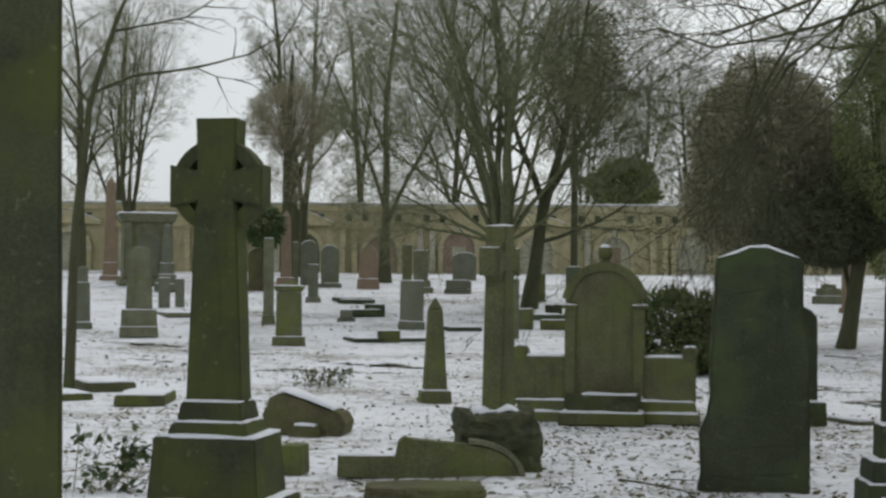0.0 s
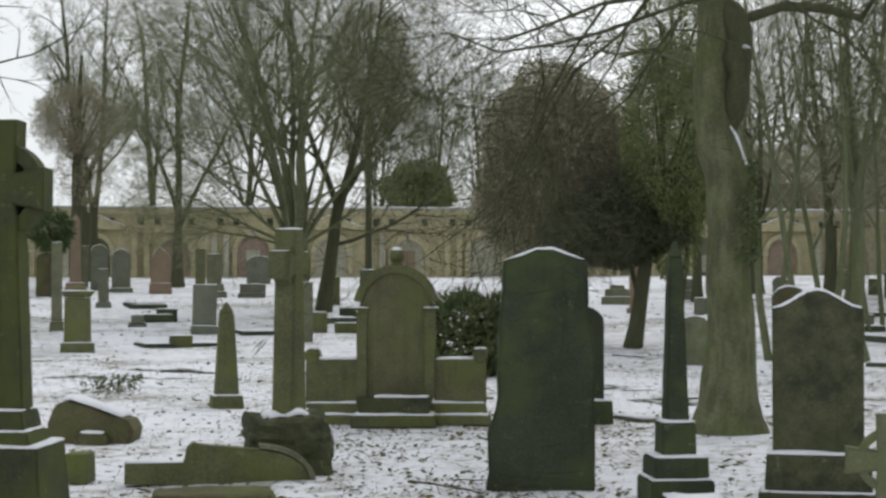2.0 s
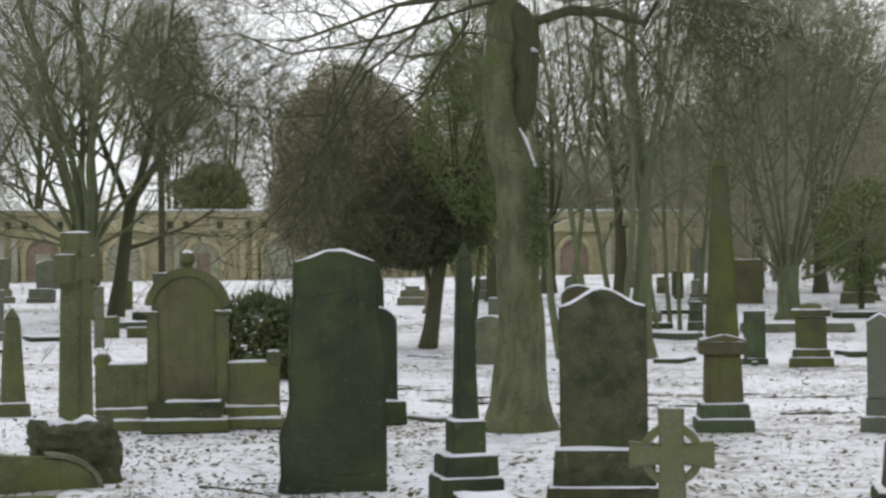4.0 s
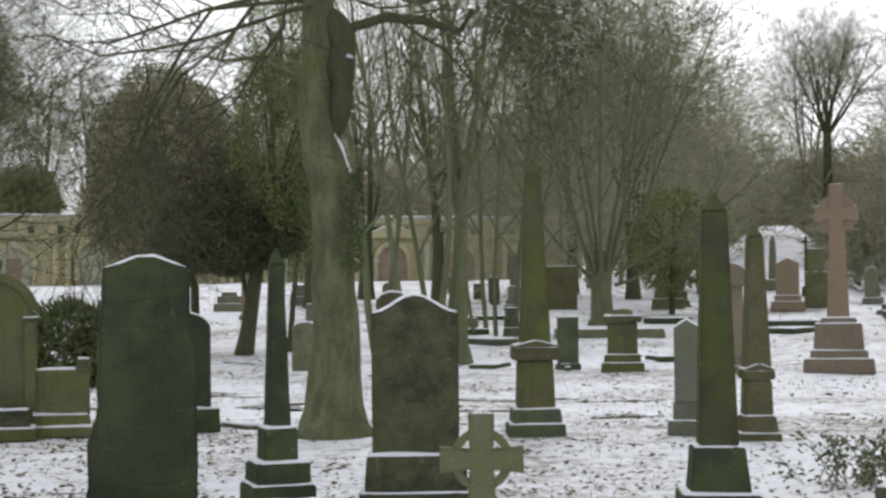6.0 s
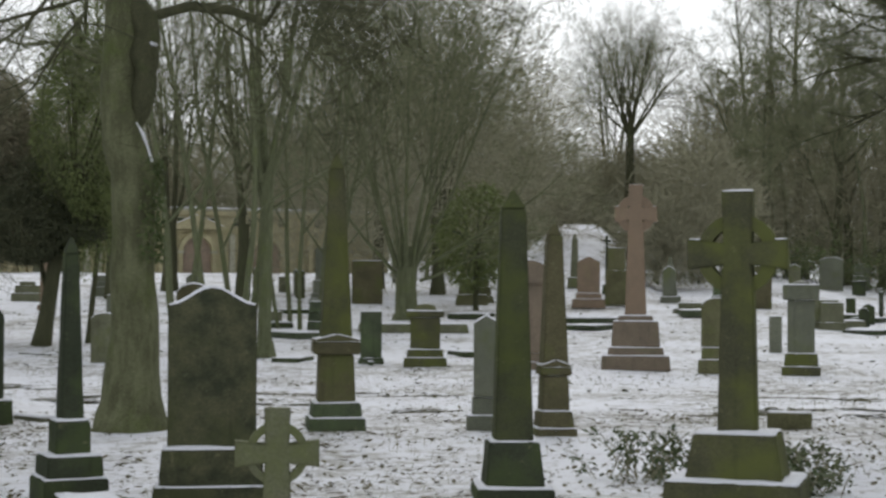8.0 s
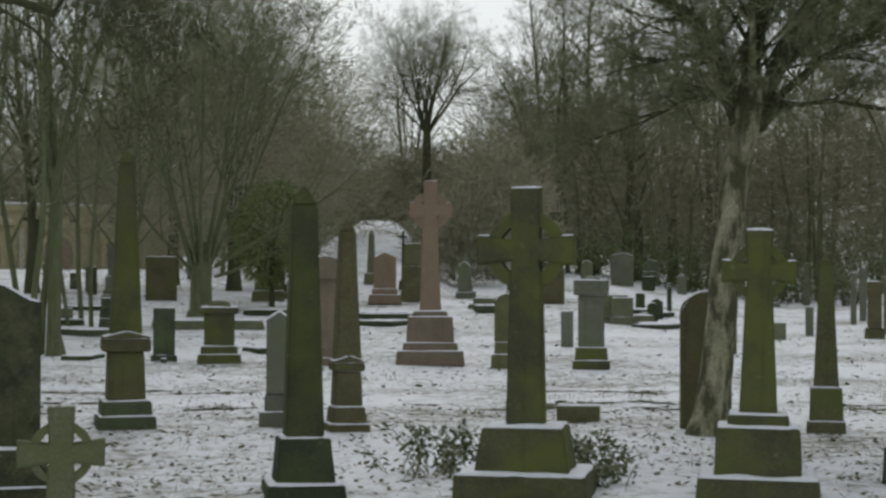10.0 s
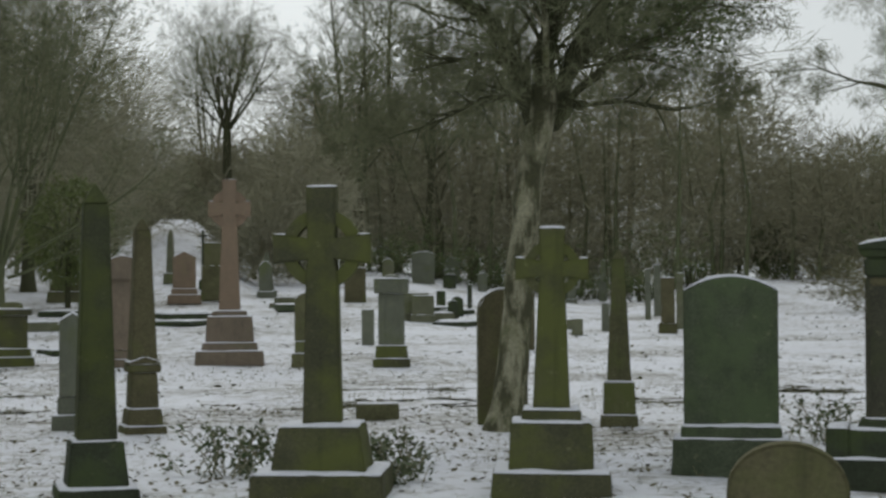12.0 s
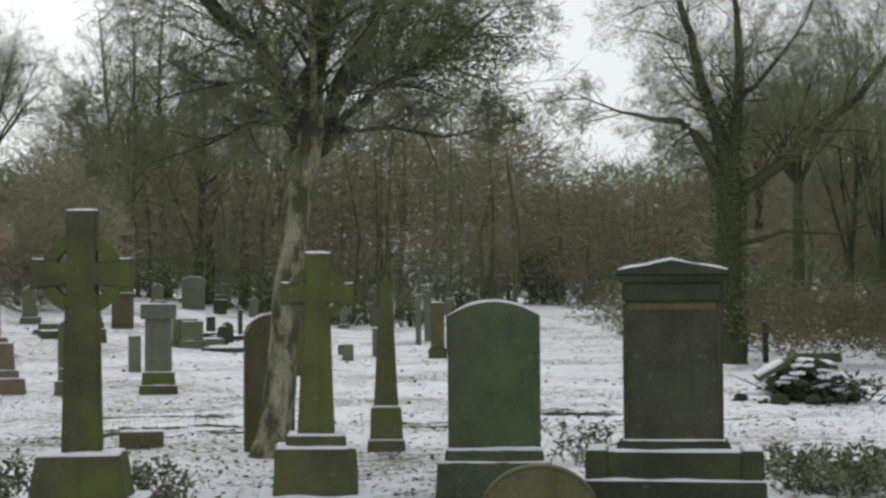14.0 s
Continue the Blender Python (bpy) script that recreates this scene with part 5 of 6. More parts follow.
# the pale leaning tree by the brown headstone
leaning_tree = bare_tree(12.1, 12.75, "leaning pale-barked tree with a wide bare crown", [((0.5, 0.15, 3.5), (0.0, 0.5, 1), 3.4, 0.05), ((0.5, -0.1, 3.5), (0.05, -0.6, 1), 3.0, 0.045)], FINE, PALEBARK, TWIG, 31,
          ([(0.0, 0, -0.1), (0.02, 0, 0.12), (0.08, 0, 0.4), (0.14, 0, 0.9), (0.19, 0, 1.42), (0.24, 0, 2.0), (0.28, 0, 2.5), (0.38, 0, 3.1), (0.48, 0, 3.5), (0.5, 0, 3.75)], [0.24, 0.20, 0.175, 0.165, 0.155, 0.145, 0.145, 0.15, 0.155, 0.10]), far=0.006)
crown_rng = random.Random(33)
limbs, shoots = Tubes(), Tubes()
for pts, radii, n, length in (
        ([(0.40, 0, 3.3), (0.14, 0.05, 3.95), (-0.08, 0.1, 4.4), (-0.5, 0.2, 4.75)], [0.11, 0.09, 0.075, 0.06], 14, 1.9),
        ([(0.47, 0, 3.5), (0.5, -0.05, 4.1), (0.6, -0.1, 4.8), (0.62, -0.1, 5.6)], [0.13, 0.11, 0.095, 0.07], 14, 1.9),
        ([(0.55, 0, 3.4), (0.82, 0.1, 4.05), (1.1, 0.2, 4.6), (1.3, 0.3, 5.2)], [0.11, 0.09, 0.075, 0.06], 17, 1.7),
        ([(0.58, 0, 3.3), (0.82, -0.1, 3.65), (1.25, -0.2, 4.0), (1.7, -0.3, 4.2)], [0.06, 0.045, 0.035, 0.022], 12, 1.1),
        ([(0.52, 0, 3.2), (0.8, 0.1, 3.5), (1.3, 0.25, 3.58), (1.8, 0.3, 3.48)], [0.04, 0.03, 0.02, 0.012], 10, 0.6),
        ([(0.42, 0, 3.5), (0.2, -0.1, 3.86), (-0.15, -0.2, 4.02), (-0.6, -0.3, 3.92)], [0.045, 0.035, 0.022, 0.012], 14, 0.9),
        ([(0.4, 0, 3.3), (0.15, 0.1, 3.62), (-0.2, 0.2, 3.6), (-0.6, 0.3, 3.4)], [0.04, 0.03, 0.02, 0.012], 13, 0.8),
        ([(0.42, 0.05, 3.4), (0.2, 0.5, 4.0), (-0.1, 1.0, 4.6), (-0.5, 1.4, 5.0)], [0.09, 0.075, 0.06, 0.045], 14, 1.9),
        ([(0.5, 0.05, 3.5), (0.9, 0.6, 4.1), (1.4, 1.1, 4.6), (1.6, 1.4, 5.1)], [0.09, 0.075, 0.06, 0.045], 12, 1.4)):
    bough(crown_rng, limbs, shoots, pts, radii, n, length, FINE, 0.006)
limbs.made("limb", DARKBARK, leaning_tree)
tagged(shoots.made("twig_spray", TWIG, leaning_tree), kind="stuff")
ivy = Tubes()
for cx, cy, cz, s, n in ((1.75, -0.2, 4.30, 0.34, 1100), (2.15, -0.2, 4.55, 0.34, 1000), (1.35, 0.0, 4.65, 0.34, 900), (0.75, -0.1, 4.65, 0.3, 600), (0.0, 0.1, 4.75, 0.3, 500), (1.5, 0.1, 4.95, 0.4, 700)):
    for _ in range(n):
        e = rand_dir(crown_rng)
        c = Vector((cx + e.x * s * 1.5, cy + e.y * s, cz + e.z * s * 0.8)) + rand_dir(crown_rng) * 0.25
        ivy.blade(c, (rand_dir(crown_rng) + Vector((0, 0, -0.5))).normalized(), rand_dir(crown_rng), crown_rng.uniform(0.04, 0.08), crown_rng.uniform(0.015, 0.03))
tagged(ivy.made("ivy", LAUREL, leaning_tree, "green hanging ivy"), kind="stuff")

# the ivy-clad tree with a wide fork
forked_tree = bare_tree(35.5, 21.0, "large dark ivy-clad forked tree by the wood", [((0.0, 0.3, 4.8), (-0.2, 0.5, 1), 5.0, 0.09)], FINE, DARKBARK, TWIG, 41, ([(0, 0, 0), (0, 0, 0.6), (0, 0, 3.0), (0.03, 0, 4.6), (0.02, 0, 5.3)], [0.46, 0.35, 0.31, 0.32, 0.22]), far=0.010)
fork_rng = random.Random(42)
limbs, shoots = Tubes(), Tubes()
for pts, radii, n, length in (
        ([(0.1, 0, 4.0), (0.5, 0, 4.45), (1.45, 0, 5.1), (2.3, 0.1, 5.9), (3.2, 0, 6.6), (4.1, 0, 7.8)], [0.20, 0.17, 0.15, 0.12, 0.10, 0.07], 16, 2.6),
        ([(-0.1, 0, 4.5), (-0.35, -0.1, 5.0), (-0.75, -0.2, 5.75), (-1.15, -0.3, 6.05), (-1.9, -0.5, 6.15)], [0.18, 0.15, 0.12, 0.09, 0.05], 10, 1.5),
        ([(-0.05, 0, 4.9), (-0.22, 0, 5.9), (-0.62, 0, 7.0), (-0.85, 0, 8.2), (-1.25, 0, 9.4)], [0.20, 0.17, 0.14, 0.11, 0.07], 18, 2.2),
        ([(0.1, 0, 4.9), (0.2, 0, 5.9), (0.33, 0, 7.2), (0.28, 0, 8.8)], [0.18, 0.15, 0.12, 0.08], 16, 2.2),
        ([(0.25, 0, 6.6), (0.8, -0.1, 7.0), (1.3, -0.2, 7.6)], [0.08, 0.06, 0.04], 9, 1.6),
        ([(0.3, 0, 3.0), (1.4, -0.3, 3.3), (2.6, -0.5, 3.2), (3.6, -0.6, 3.5)], [0.06, 0.05, 0.035, 0.02], 6, 1.3)):
    bough(fork_rng, limbs, shoots, pts, radii, n, length, FINE, 0.010)
fork_ivy = Tubes()
for _ in range(3400):
    z = fork_rng.uniform(0.6, 6.6)
    a = fork_rng.uniform(0, 6.28)
    side = fork_rng.choice((-0.22, 0.14)) if z > 5.0 else 0.02
    r = (0.35 if z < 5.0 else 0.20) + 0.09 * fork_rng.random()
    fork_ivy.blade(Vector((side + r * math.cos(a), r * math.sin(a), z)), (rand_dir(fork_rng) + Vector((0, 0, -0.4))).normalized(), rand_dir(fork_rng), fork_rng.uniform(0.06, 0.12), fork_rng.uniform(0.03, 0.07))
tagged(fork_ivy.made("ivy", LAUREL, forked_tree, "dull green ivy wrapped round the trunk"), kind="stuff")
limbs.made("limb", DARKBARK, forked_tree)
tagged(shoots.made("twig_spray", TWIG, forked_tree), kind="stuff")

# a thin young tree near the path's start
young = bare_tree(-5.32, 23.6, "slender leaning young tree with a long side branch", [((0.6, 0, 5.4), (0.45, 0, 1), 2.6, 0.03), ((0.26, 0, 4.2), (-0.6, 0.3, 0.9), 2.0, 0.022), ((0.1, 0, 3.0), (-0.8, 0.2, 0.7), 1.6, 0.016), ((0.16, 0, 3.6), (0.9, 0.4, 0.5), 1.4, 0.014)],
                  [(7, 0.4, 0.7, 0.0, 0.12), (6, 0.5, 0.7, 0.0, 0.2), (5, 0.5, 0.7, 0.0, 0.25)], DARKBARK, TWIG, 51, ([(0, 0, -0.1), (0.03, 0, 1.3), (0.08, 0, 2.6), (0.25, 0, 4.2), (0.62, 0, 5.45)], [0.085, 0.07, 0.06, 0.045, 0.032]), far=0.008)
young_rng = random.Random(52)
limbs, shoots = Tubes(), Tubes()
for pts, radii, n in (
        ([(0.28, 0, 4.35), (0.85, 0, 4.62), (1.69, 0, 4.76), (2.5, 0, 4.99), (3.18, 0, 5.4)], [0.028, 0.022, 0.018, 0.013, 0.008], 4),
        ([(1.75, 0, 4.77), (2.05, 0.05, 4.66), (2.4, 0.05, 4.62)], [0.010, 0.008, 0.005], 2),
        ([(0.55, 0, 5.25), (1.1, 0, 5.38), (1.6, 0, 5.5), (2.1, 0, 5.85)], [0.020, 0.016, 0.012, 0.008], 5),
        ([(0.2, 0, 3.9), (-0.15, -0.1, 4.5), (-0.35, -0.1, 5.2)], [0.018, 0.014, 0.008], 5)):
    bough(young_rng, limbs, shoots, pts, radii, n, 0.7, [(4, 0.5, 0.7, 0.0, 0.2), (4, 0.5, 0.7, 0.0, 0.25)], 0.008)
limbs.made("limb", DARKBARK, young)
tagged(shoots.made("twig_spray", TWIG, young), kind="stuff")

# trees behind the graves, from four built ones
kinds = [
    bare_tree(-6.9, 76.0, "tall bare tree in the far row", [((0, 0, 2.0), (0.05, 0, 1), 12.5, 0.19), ((0.1, 0, 3.6), (-0.32, 0.1, 1), 8.0, 0.10), ((0.1, 0, 4.6), (0.36, -0.1, 1), 7.0, 0.09)], FEATHER, DARKBARK, TWIG, 61, ([(0, 0, 0), (0, 0, 1.0), (0.05, 0, 3.2)], [0.36, 0.27, 0.22]), far=0.014),
    bare_tree(-2.5, 70.0, "tall bare tree in the far row", [((0, 0, 1.4), (-0.04, 0, 1), 13.0, 0.18), ((0, 0, 2.4), (0.34, 0.2, 1), 9.0, 0.11), ((0, 0, 3.2), (-0.4, 0.1, 1), 8.0, 0.10)], FEATHER, DARKBARK, TWIG, 62, ([(0, 0, 0), (0, 0, 0.8), (0, 0, 2.4)], [0.34, 0.25, 0.2]), far=0.014),
    bare_tree(-15.2, 79.0, "round-headed bare tree in the far row", fan(random.Random(63), 7, 3.0, 0.22, 9.5, 0.09, 0.2), TUFT, DARKBARK, TWIG, 63, ([(0, 0, 0), (0, 0, 1.0), (0, 0, 3.3)], [0.42, 0.3, 0.26]), far=0.014),
    bare_tree(49.6, 73.5, "round-headed bare tree on the bank", fan(random.Random(64), 8, 6.4, 0.72, 5.6, 0.09, 0.15) + fan(random.Random(65), 5, 6.5, 0.2, 5.4, 0.08, 0.1), [(8, 0.62, 0.9, 0.0, 0.2), (6, 0.55, 0.85, 0.0, 0.25), (5, 0.55, 0.8, 0.0, 0.25), (4, 0.7, 0.7, 0.0, 0.2)], DARKBARK, TWIG, 64, ([(0, 0, 0), (0, 0, 1.0), (0, 0, 6.9)], [0.36, 0.28, 0.20]), far=0.014),
]


def far_tree(k, az, d, size, turn):
    x, y = d * math.sin(radians(az)), d * math.cos(radians(az))
    t = copy_thing(kinds[k], pose(x, y, ground_z(x, y) - 0.1, 0, 0, turn))
    t.scale = (size, size, size)


rows = random.Random(77)
for az, d, k, size in ((-12.5, 62, 0, 0.8), (-11.3, 86, 1, 0.95), (-4.9, 78, 1, 1.0), (-2.9, 92, 0, 1.1), (0.3, 100, 1, 1.2), (4.8, 104, 2, 1.1), (6.8, 98, 0, 0.9), (8.6, 110, 1, 1.0), (9.8, 100, 2, 0.9), (16.0, 58, 1, 0.75), (18.0, 64, 2, 0.9), (20.5, 60, 0, 0.85), (25.2, 66, 0, 0.9), (27.3, 62, 2, 0.8), (30.2, 96, 1, 0.75), (33.4, 112, 2, 1.0), (38.2, 100, 1, 1.2), (41.4, 84, 0, 0.9), (48.0, 96, 1, 1.0), (60.5, 80, 3, 0.9), (63.5, 66, 1, 0.8), (66.5, 58, 2, 0.8), (61.8, 60, 3, 0.85), (64.6, 64, 2, 1.0), (38.6, 84, 1, 1.0), (39.8, 92, 0, 1.15), (41.0, 80, 1, 0.95), (42.6, 88, 0, 1.05), (44.0, 94, 2, 1.1)):
    far_tree(k, az, d, size, rows.uniform(0, 360))
# unseen trees, added behind the camera to hold back light from the stones' fronts
for az in (130, 250):
    far_tree(int(az / 5) % 4, az, rows.uniform(14, 24), 0.9, rows.uniform(0, 360))


# ---- brushwood, evergreens, shrubs ----
def woodland(name, label, crowns, count, mat, seed, thick=(0.03, 0.06), poles=None, length=(0.5, 1.2)):
    """A wood of leafless crowns: crowns are (azimuth, distance, radius, top height above the eye's level ground)."""
    rng = random.Random(seed)
    t = Tubes()
    for az, d, r, top in crowns:
        cx, cy = d * math.sin(radians(az)), d * math.cos(radians(az))
        zg = ground_z(cx, cy)
        rz = max(1.0, (top - zg) * 0.5)
        for _ in range(count):
            e = rand_dir(rng)
            s = rng.random() ** 0.45 * (1 + 0.3 * noise.noise(e * 2.0 + Vector((cx, cy, 0)) * 0.7))
            p = Vector((cx + e.x * r * s, cy + e.y * r * s, zg + rz + e.z * rz * s))
            dr = (Vector((e.x, e.y, 0.5)) + rand_dir(rng) * 0.9).normalized()
            t.blade(p, dr, rand_dir(rng), rng.uniform(*length), rng.uniform(*thick))
        for _ in range(2 if poles else 0):
            x, y = cx + rng.uniform(-r, r), cy + rng.uniform(-r, r)
            g = ground_z(x, y)
            stem = Tubes()
            stem.limb([Vector((x, y, g - 0.1)), Vector((x + rng.gauss(0, 0.3), y, g + rz * 0.7)), Vector((x + rng.gauss(0, 0.7), y, g + rz * 1.4))], [0.13, 0.09, 0.03], 5)
            tagged(stem.made("sapling", poles), "slender grey trunk standing in the wood", "tree", "saplings of the wood")
    tagged(t.made(name, mat), label, "wood", kind="stuff")


def crown_row(seed):
    """Crowns along the wood's edge, whose tops rise and fall."""
    rng = random.Random(seed)
    made = []
    az = 14.0
    while az < 78:
        top = 13.0 + 1.6 * math.sin(az * 0.55) + 1.3 * math.sin(az * 1.35) + 2.0 * math.exp(-((az - 49.8) / 2.2) ** 2) - 3.4 * math.exp(-((az - 33.5) / 1.7) ** 2) - 2.2 * math.exp(-((az - 57) / 4) ** 2)
        for d in (82, 93):
            made.append((az + rng.uniform(-0.5, 0.5), (d if az < 58 else d - 1.6 * (az - 58)) + rng.uniform(-3, 3) + (8 if 30 < az < 39 else 0) + (14 if az < 25 else 0), rng.uniform(2.4, 3.6), top * rng.uniform(0.82, 1.05) * (1.0 if d < 90 else 1.1)))
        az += 2.0
    return made


woodland("far_woods", "brown leafless woodland beyond the graves", crown_row(83), 2700, BRUSH, 81, (0.024, 0.048), BARK)
# the paler twigs here lighten the wood's depth as haze would
woodland("deep_woods", "dense brown heart of the wood", [(az, 108 if az < 58 else 108 - 2.2 * (az - 58), 4.2, top * 1.02) for az, d, r, top in crown_row(85)[::2]], 3200, LITTWIG, 86, (0.09, 0.17))
woodland("thin_far_woods", "thin leafless tree tops behind the far wall", [(az, 108 + 5 * math.sin(az), 3.4, 9.5 + 1.8 * math.sin(az * 2)) for az in range(-16, 12, 2) if not -11 < az < -5], 1300, LITTWIG, 84, (0.03, 0.06))
woodland("undergrowth", "low dark undergrowth along the wood's edge", [(az, 92 if 50 < az < 57 else 76 - 0.9 * max(0, az - 46), 2.4, ground_z(76 * math.sin(radians(az)), 76 * math.cos(radians(az))) + (1.0 if 50 < az < 57 else 2.2) + 1.1 * math.sin(az * 1.7)) for az in range(27, 76, 2) if not 29 < az < 34], 420, LAUREL, 82, (0.03, 0.07), None, (0.2, 0.5))
woodland("understory", "dense brown saplings and briars under the wood", [(az, 90 - 1.3 * max(0, az - 52), 3.2, ground_z(90 * math.sin(radians(az)), 90 * math.cos(radians(az))) + 4.2 + 1.0 * math.sin(az * 1.3)) for az in range(26, 78, 2) if not 29 < az < 34], 1100, LITTWIG, 87, (0.05, 0.11))
woodland("bank_briars", "sparse briars on the snowy bank", [(31.9, 74, 1.6, ground_z(74 * math.sin(radians(31.9)), 74 * math.cos(radians(31.9))) + 1.3), (33.6, 70, 1.5, ground_z(70 * math.sin(radians(33.6)), 70 * math.cos(radians(33.6))) + 1.8)], 150, BRUSH, 90, (0.02, 0.045))
woodland("brown_thicket", "dense brown twiggy trees beside the bank", [(22.5, 62, 3.0, 11), (25.0, 60, 3.4, 13), (27.2, 64, 3.4, 15.0), (29.0, 66, 3.0, 13.5), (30.6, 72, 2.8, 11.5), (35.0, 66, 1.8, 5.0), (36.6, 68, 2.4, 8.0)], 4900, LITTWIG, 89, (0.022, 0.045))
woodland("bracken", "dead brown bracken along the edge of the wood", [(az, d, 2.6, ground_z(d * math.sin(radians(az)), d * math.cos(radians(az))) + 0.25) for az, d in ((56.5, 58), (58, 50), (60, 56), (60.5, 44), (62, 50), (63, 40), (64.5, 46), (66, 40), (67, 50), (68.5, 36), (70, 44))], 2600, BRACKEN, 88, (0.02, 0.05), None, (0.12, 0.35))


def evergreen(x, y, label, blobs, leaf, mat, trunk_pts, seed, wood_mat=None, name="yew_tree", category="evergreen tree", droop=-0.5):
    """Dense evergreen: sprays of needles over limbs. blobs: (centre, radii, count)."""
    rng = random.Random(seed)
    ob = new(name)
    ob.matrix_basis = pose(x, y, ground_z(x, y) - 0.06, 0, 0, -math.degrees(math.atan2(x, y)))
    tagged(ob, label, category)
    wood, crown = Tubes(), Tubes()
    for pts, radii in trunk_pts:
        wood.limb([Vector(p) for p in pts], radii, 9)
    for (cx, cy, cz), (rx, ry, rz), count in blobs:
        for _ in range(count):
            d = rand_dir(rng)
            n = noise.noise(d * 2.2 + Vector((cx, cy, seed))) * 0.35
            r = (0.55 + 0.45 * rng.random() ** 0.6) * (1 + n)
            p = Vector((cx + d.x * rx * r, cy + d.y * ry * r, cz + d.z * rz * r))
            dr = (d * 0.7 + Vector((0, 0, droop)) + rand_dir(rng) * 0.6).normalized()
            crown.blade(p, dr, rand_dir(rng), rng.uniform(*leaf) * 2.2, rng.uniform(*leaf) * 0.55)
        for _ in range(14):
            d = rand_dir(rng)
            c = Vector((cx, cy, cz))
            wood.limb([c * 0.75, c + Vector((d.x * rx, d.y * ry, d.z * rz)) * 0.5, c + Vector((d.x * rx, d.y * ry, d.z * rz)) * 0.95], [0.06, 0.035, 0.01], 4)
    wood.made("trunk", wood_mat or DARKBARK, ob)
    crown.made("foliage", mat, ob)
    return ob


evergreen(9.1, 36.6, "dark yew with mossy green sprays over a bare trunk", [((0.75, 0, 4.6), (1.15, 1.4, 2.7), 30000), ((0.9, 0.2, 7.0), (1.0, 1.2, 1.6), 8000)], (0.03, 0.065), YEW,
          [([(-0.14, 0, 0), (-0.05, 0, 0.5), (0.05, 0, 1.2), (0.22, 0, 2.4), (0.3, 0, 4.5)], [0.24, 0.19, 0.17, 0.15, 0.1]), ([(0.9, 0.4, 0), (1.0, 0.4, 1.2), (1.2, 0.3, 3.0)], [0.08, 0.06, 0.05])], 91)
# added skirt of sprays whose dark colour paints the shade below the crowns
evergreen(8.3, 36.9, "low yew skirt, coloured dark as the shaded underside of the yew", [((0.35, 0, 2.75), (1.75, 1.5, 0.85), 30000), ((0.8, 0, 3.3), (1.3, 1.2, 1.0), 9000)], (0.03, 0.065), SHADEYEW, [([(0.86, 0.45, 0), (0.84, 0.4, 1.2), (0.5, 0.2, 2.8)], [0.07, 0.06, 0.05])], 99)
evergreen(7.35, 38.6, "broad russet-brown tree dense with winter twigs", [((0.15, 0, 4.6), (1.6, 1.6, 2.1), 42000), ((-0.45, 0, 3.6), (1.25, 1.4, 1.5), 20000), ((0.9, 0, 3.6), (1.3, 1.3, 1.7), 20000), ((0.15, 0.3, 4.4), (0.9, 0.9, 1.4), 14000)], (0.04, 0.08), RUSSET, [([(0.9, 0, 0), (0.9, 0, 1.5), (0.3, 0, 3.5)], [0.12, 0.1, 0.08])], 95, name="tree", category="tree")
evergreen(10.5, 95.0, "round dark holly behind the far wall", [((0, 0, 5.0), (1.9, 1.7, 1.7), 9000), ((0.3, 0, 3.0), (1.9, 1.6, 1.6), 4000)], (0.12, 0.22), YEW, [([(0, 0, 0), (0, 0, 4.5)], [0.2, 0.1])], 92)
evergreen(-6.8, 62.0, "small dark clipped evergreen by the far graves", [((0, 0, 2.5), (0.75, 0.7, 0.75), 2600)], (0.06, 0.13), IVY, [([(0, 0, 0), (0, 0, 2.2)], [0.08, 0.05])], 93, name="evergreen_bush", category="bush")
evergreen(4.15, 29.0, "low laurel thicket behind the family tomb", [((0, 0, 0.75), (1.0, 0.9, 0.75), 5200), ((0.8, 0.3, 0.6), (0.8, 0.8, 0.6), 3000)], (0.06, 0.12), LAUREL, [([(0, 0, 0), (0.1, 0, 0.9)], [0.05, 0.03])], 94, name="laurel_bush", category="bush", droop=-0.1)
evergreen(-6.9, 72.0, "far tree thickly hung with ivy", [((0.1, 0, 7.2), (1.9, 1.5, 1.6), 26000), ((0.2, 0, 5.0), (1.2, 1.0, 1.6), 6000)], (0.03, 0.06), RUSSET, [([(0, 0, 0), (0, 0, 5), (0.2, 0, 10)], [0.25, 0.2, 0.06])], 96, name="tree", category="tree")
evergreen(4.8, 60.0, "tall far tree hung with ivy", [((0.1, 0, 9.0), (1.5, 1.2, 2.1), 22000), ((-0.7, 0, 6.6), (1.0, 0.9, 1.4), 7000), ((1.0, 0, 7.8), (0.9, 0.8, 1.4), 6000)], (0.03, 0.06), RUSSET, [([(0, 0, 0), (0, 0, 6), (0.1, 0, 11)], [0.14, 0.11, 0.05])], 97, name="tree", category="tree")
evergreen(25.0, 45.8, "dark green holly among the bare stems", [((0, 0, 2.4), (1.3, 1.2, 1.7), 5000)], (0.06, 0.12), YEW, [([(0, 0, 0), (0, 0, 2)], [0.1, 0.06])], 98, name="holly_tree")


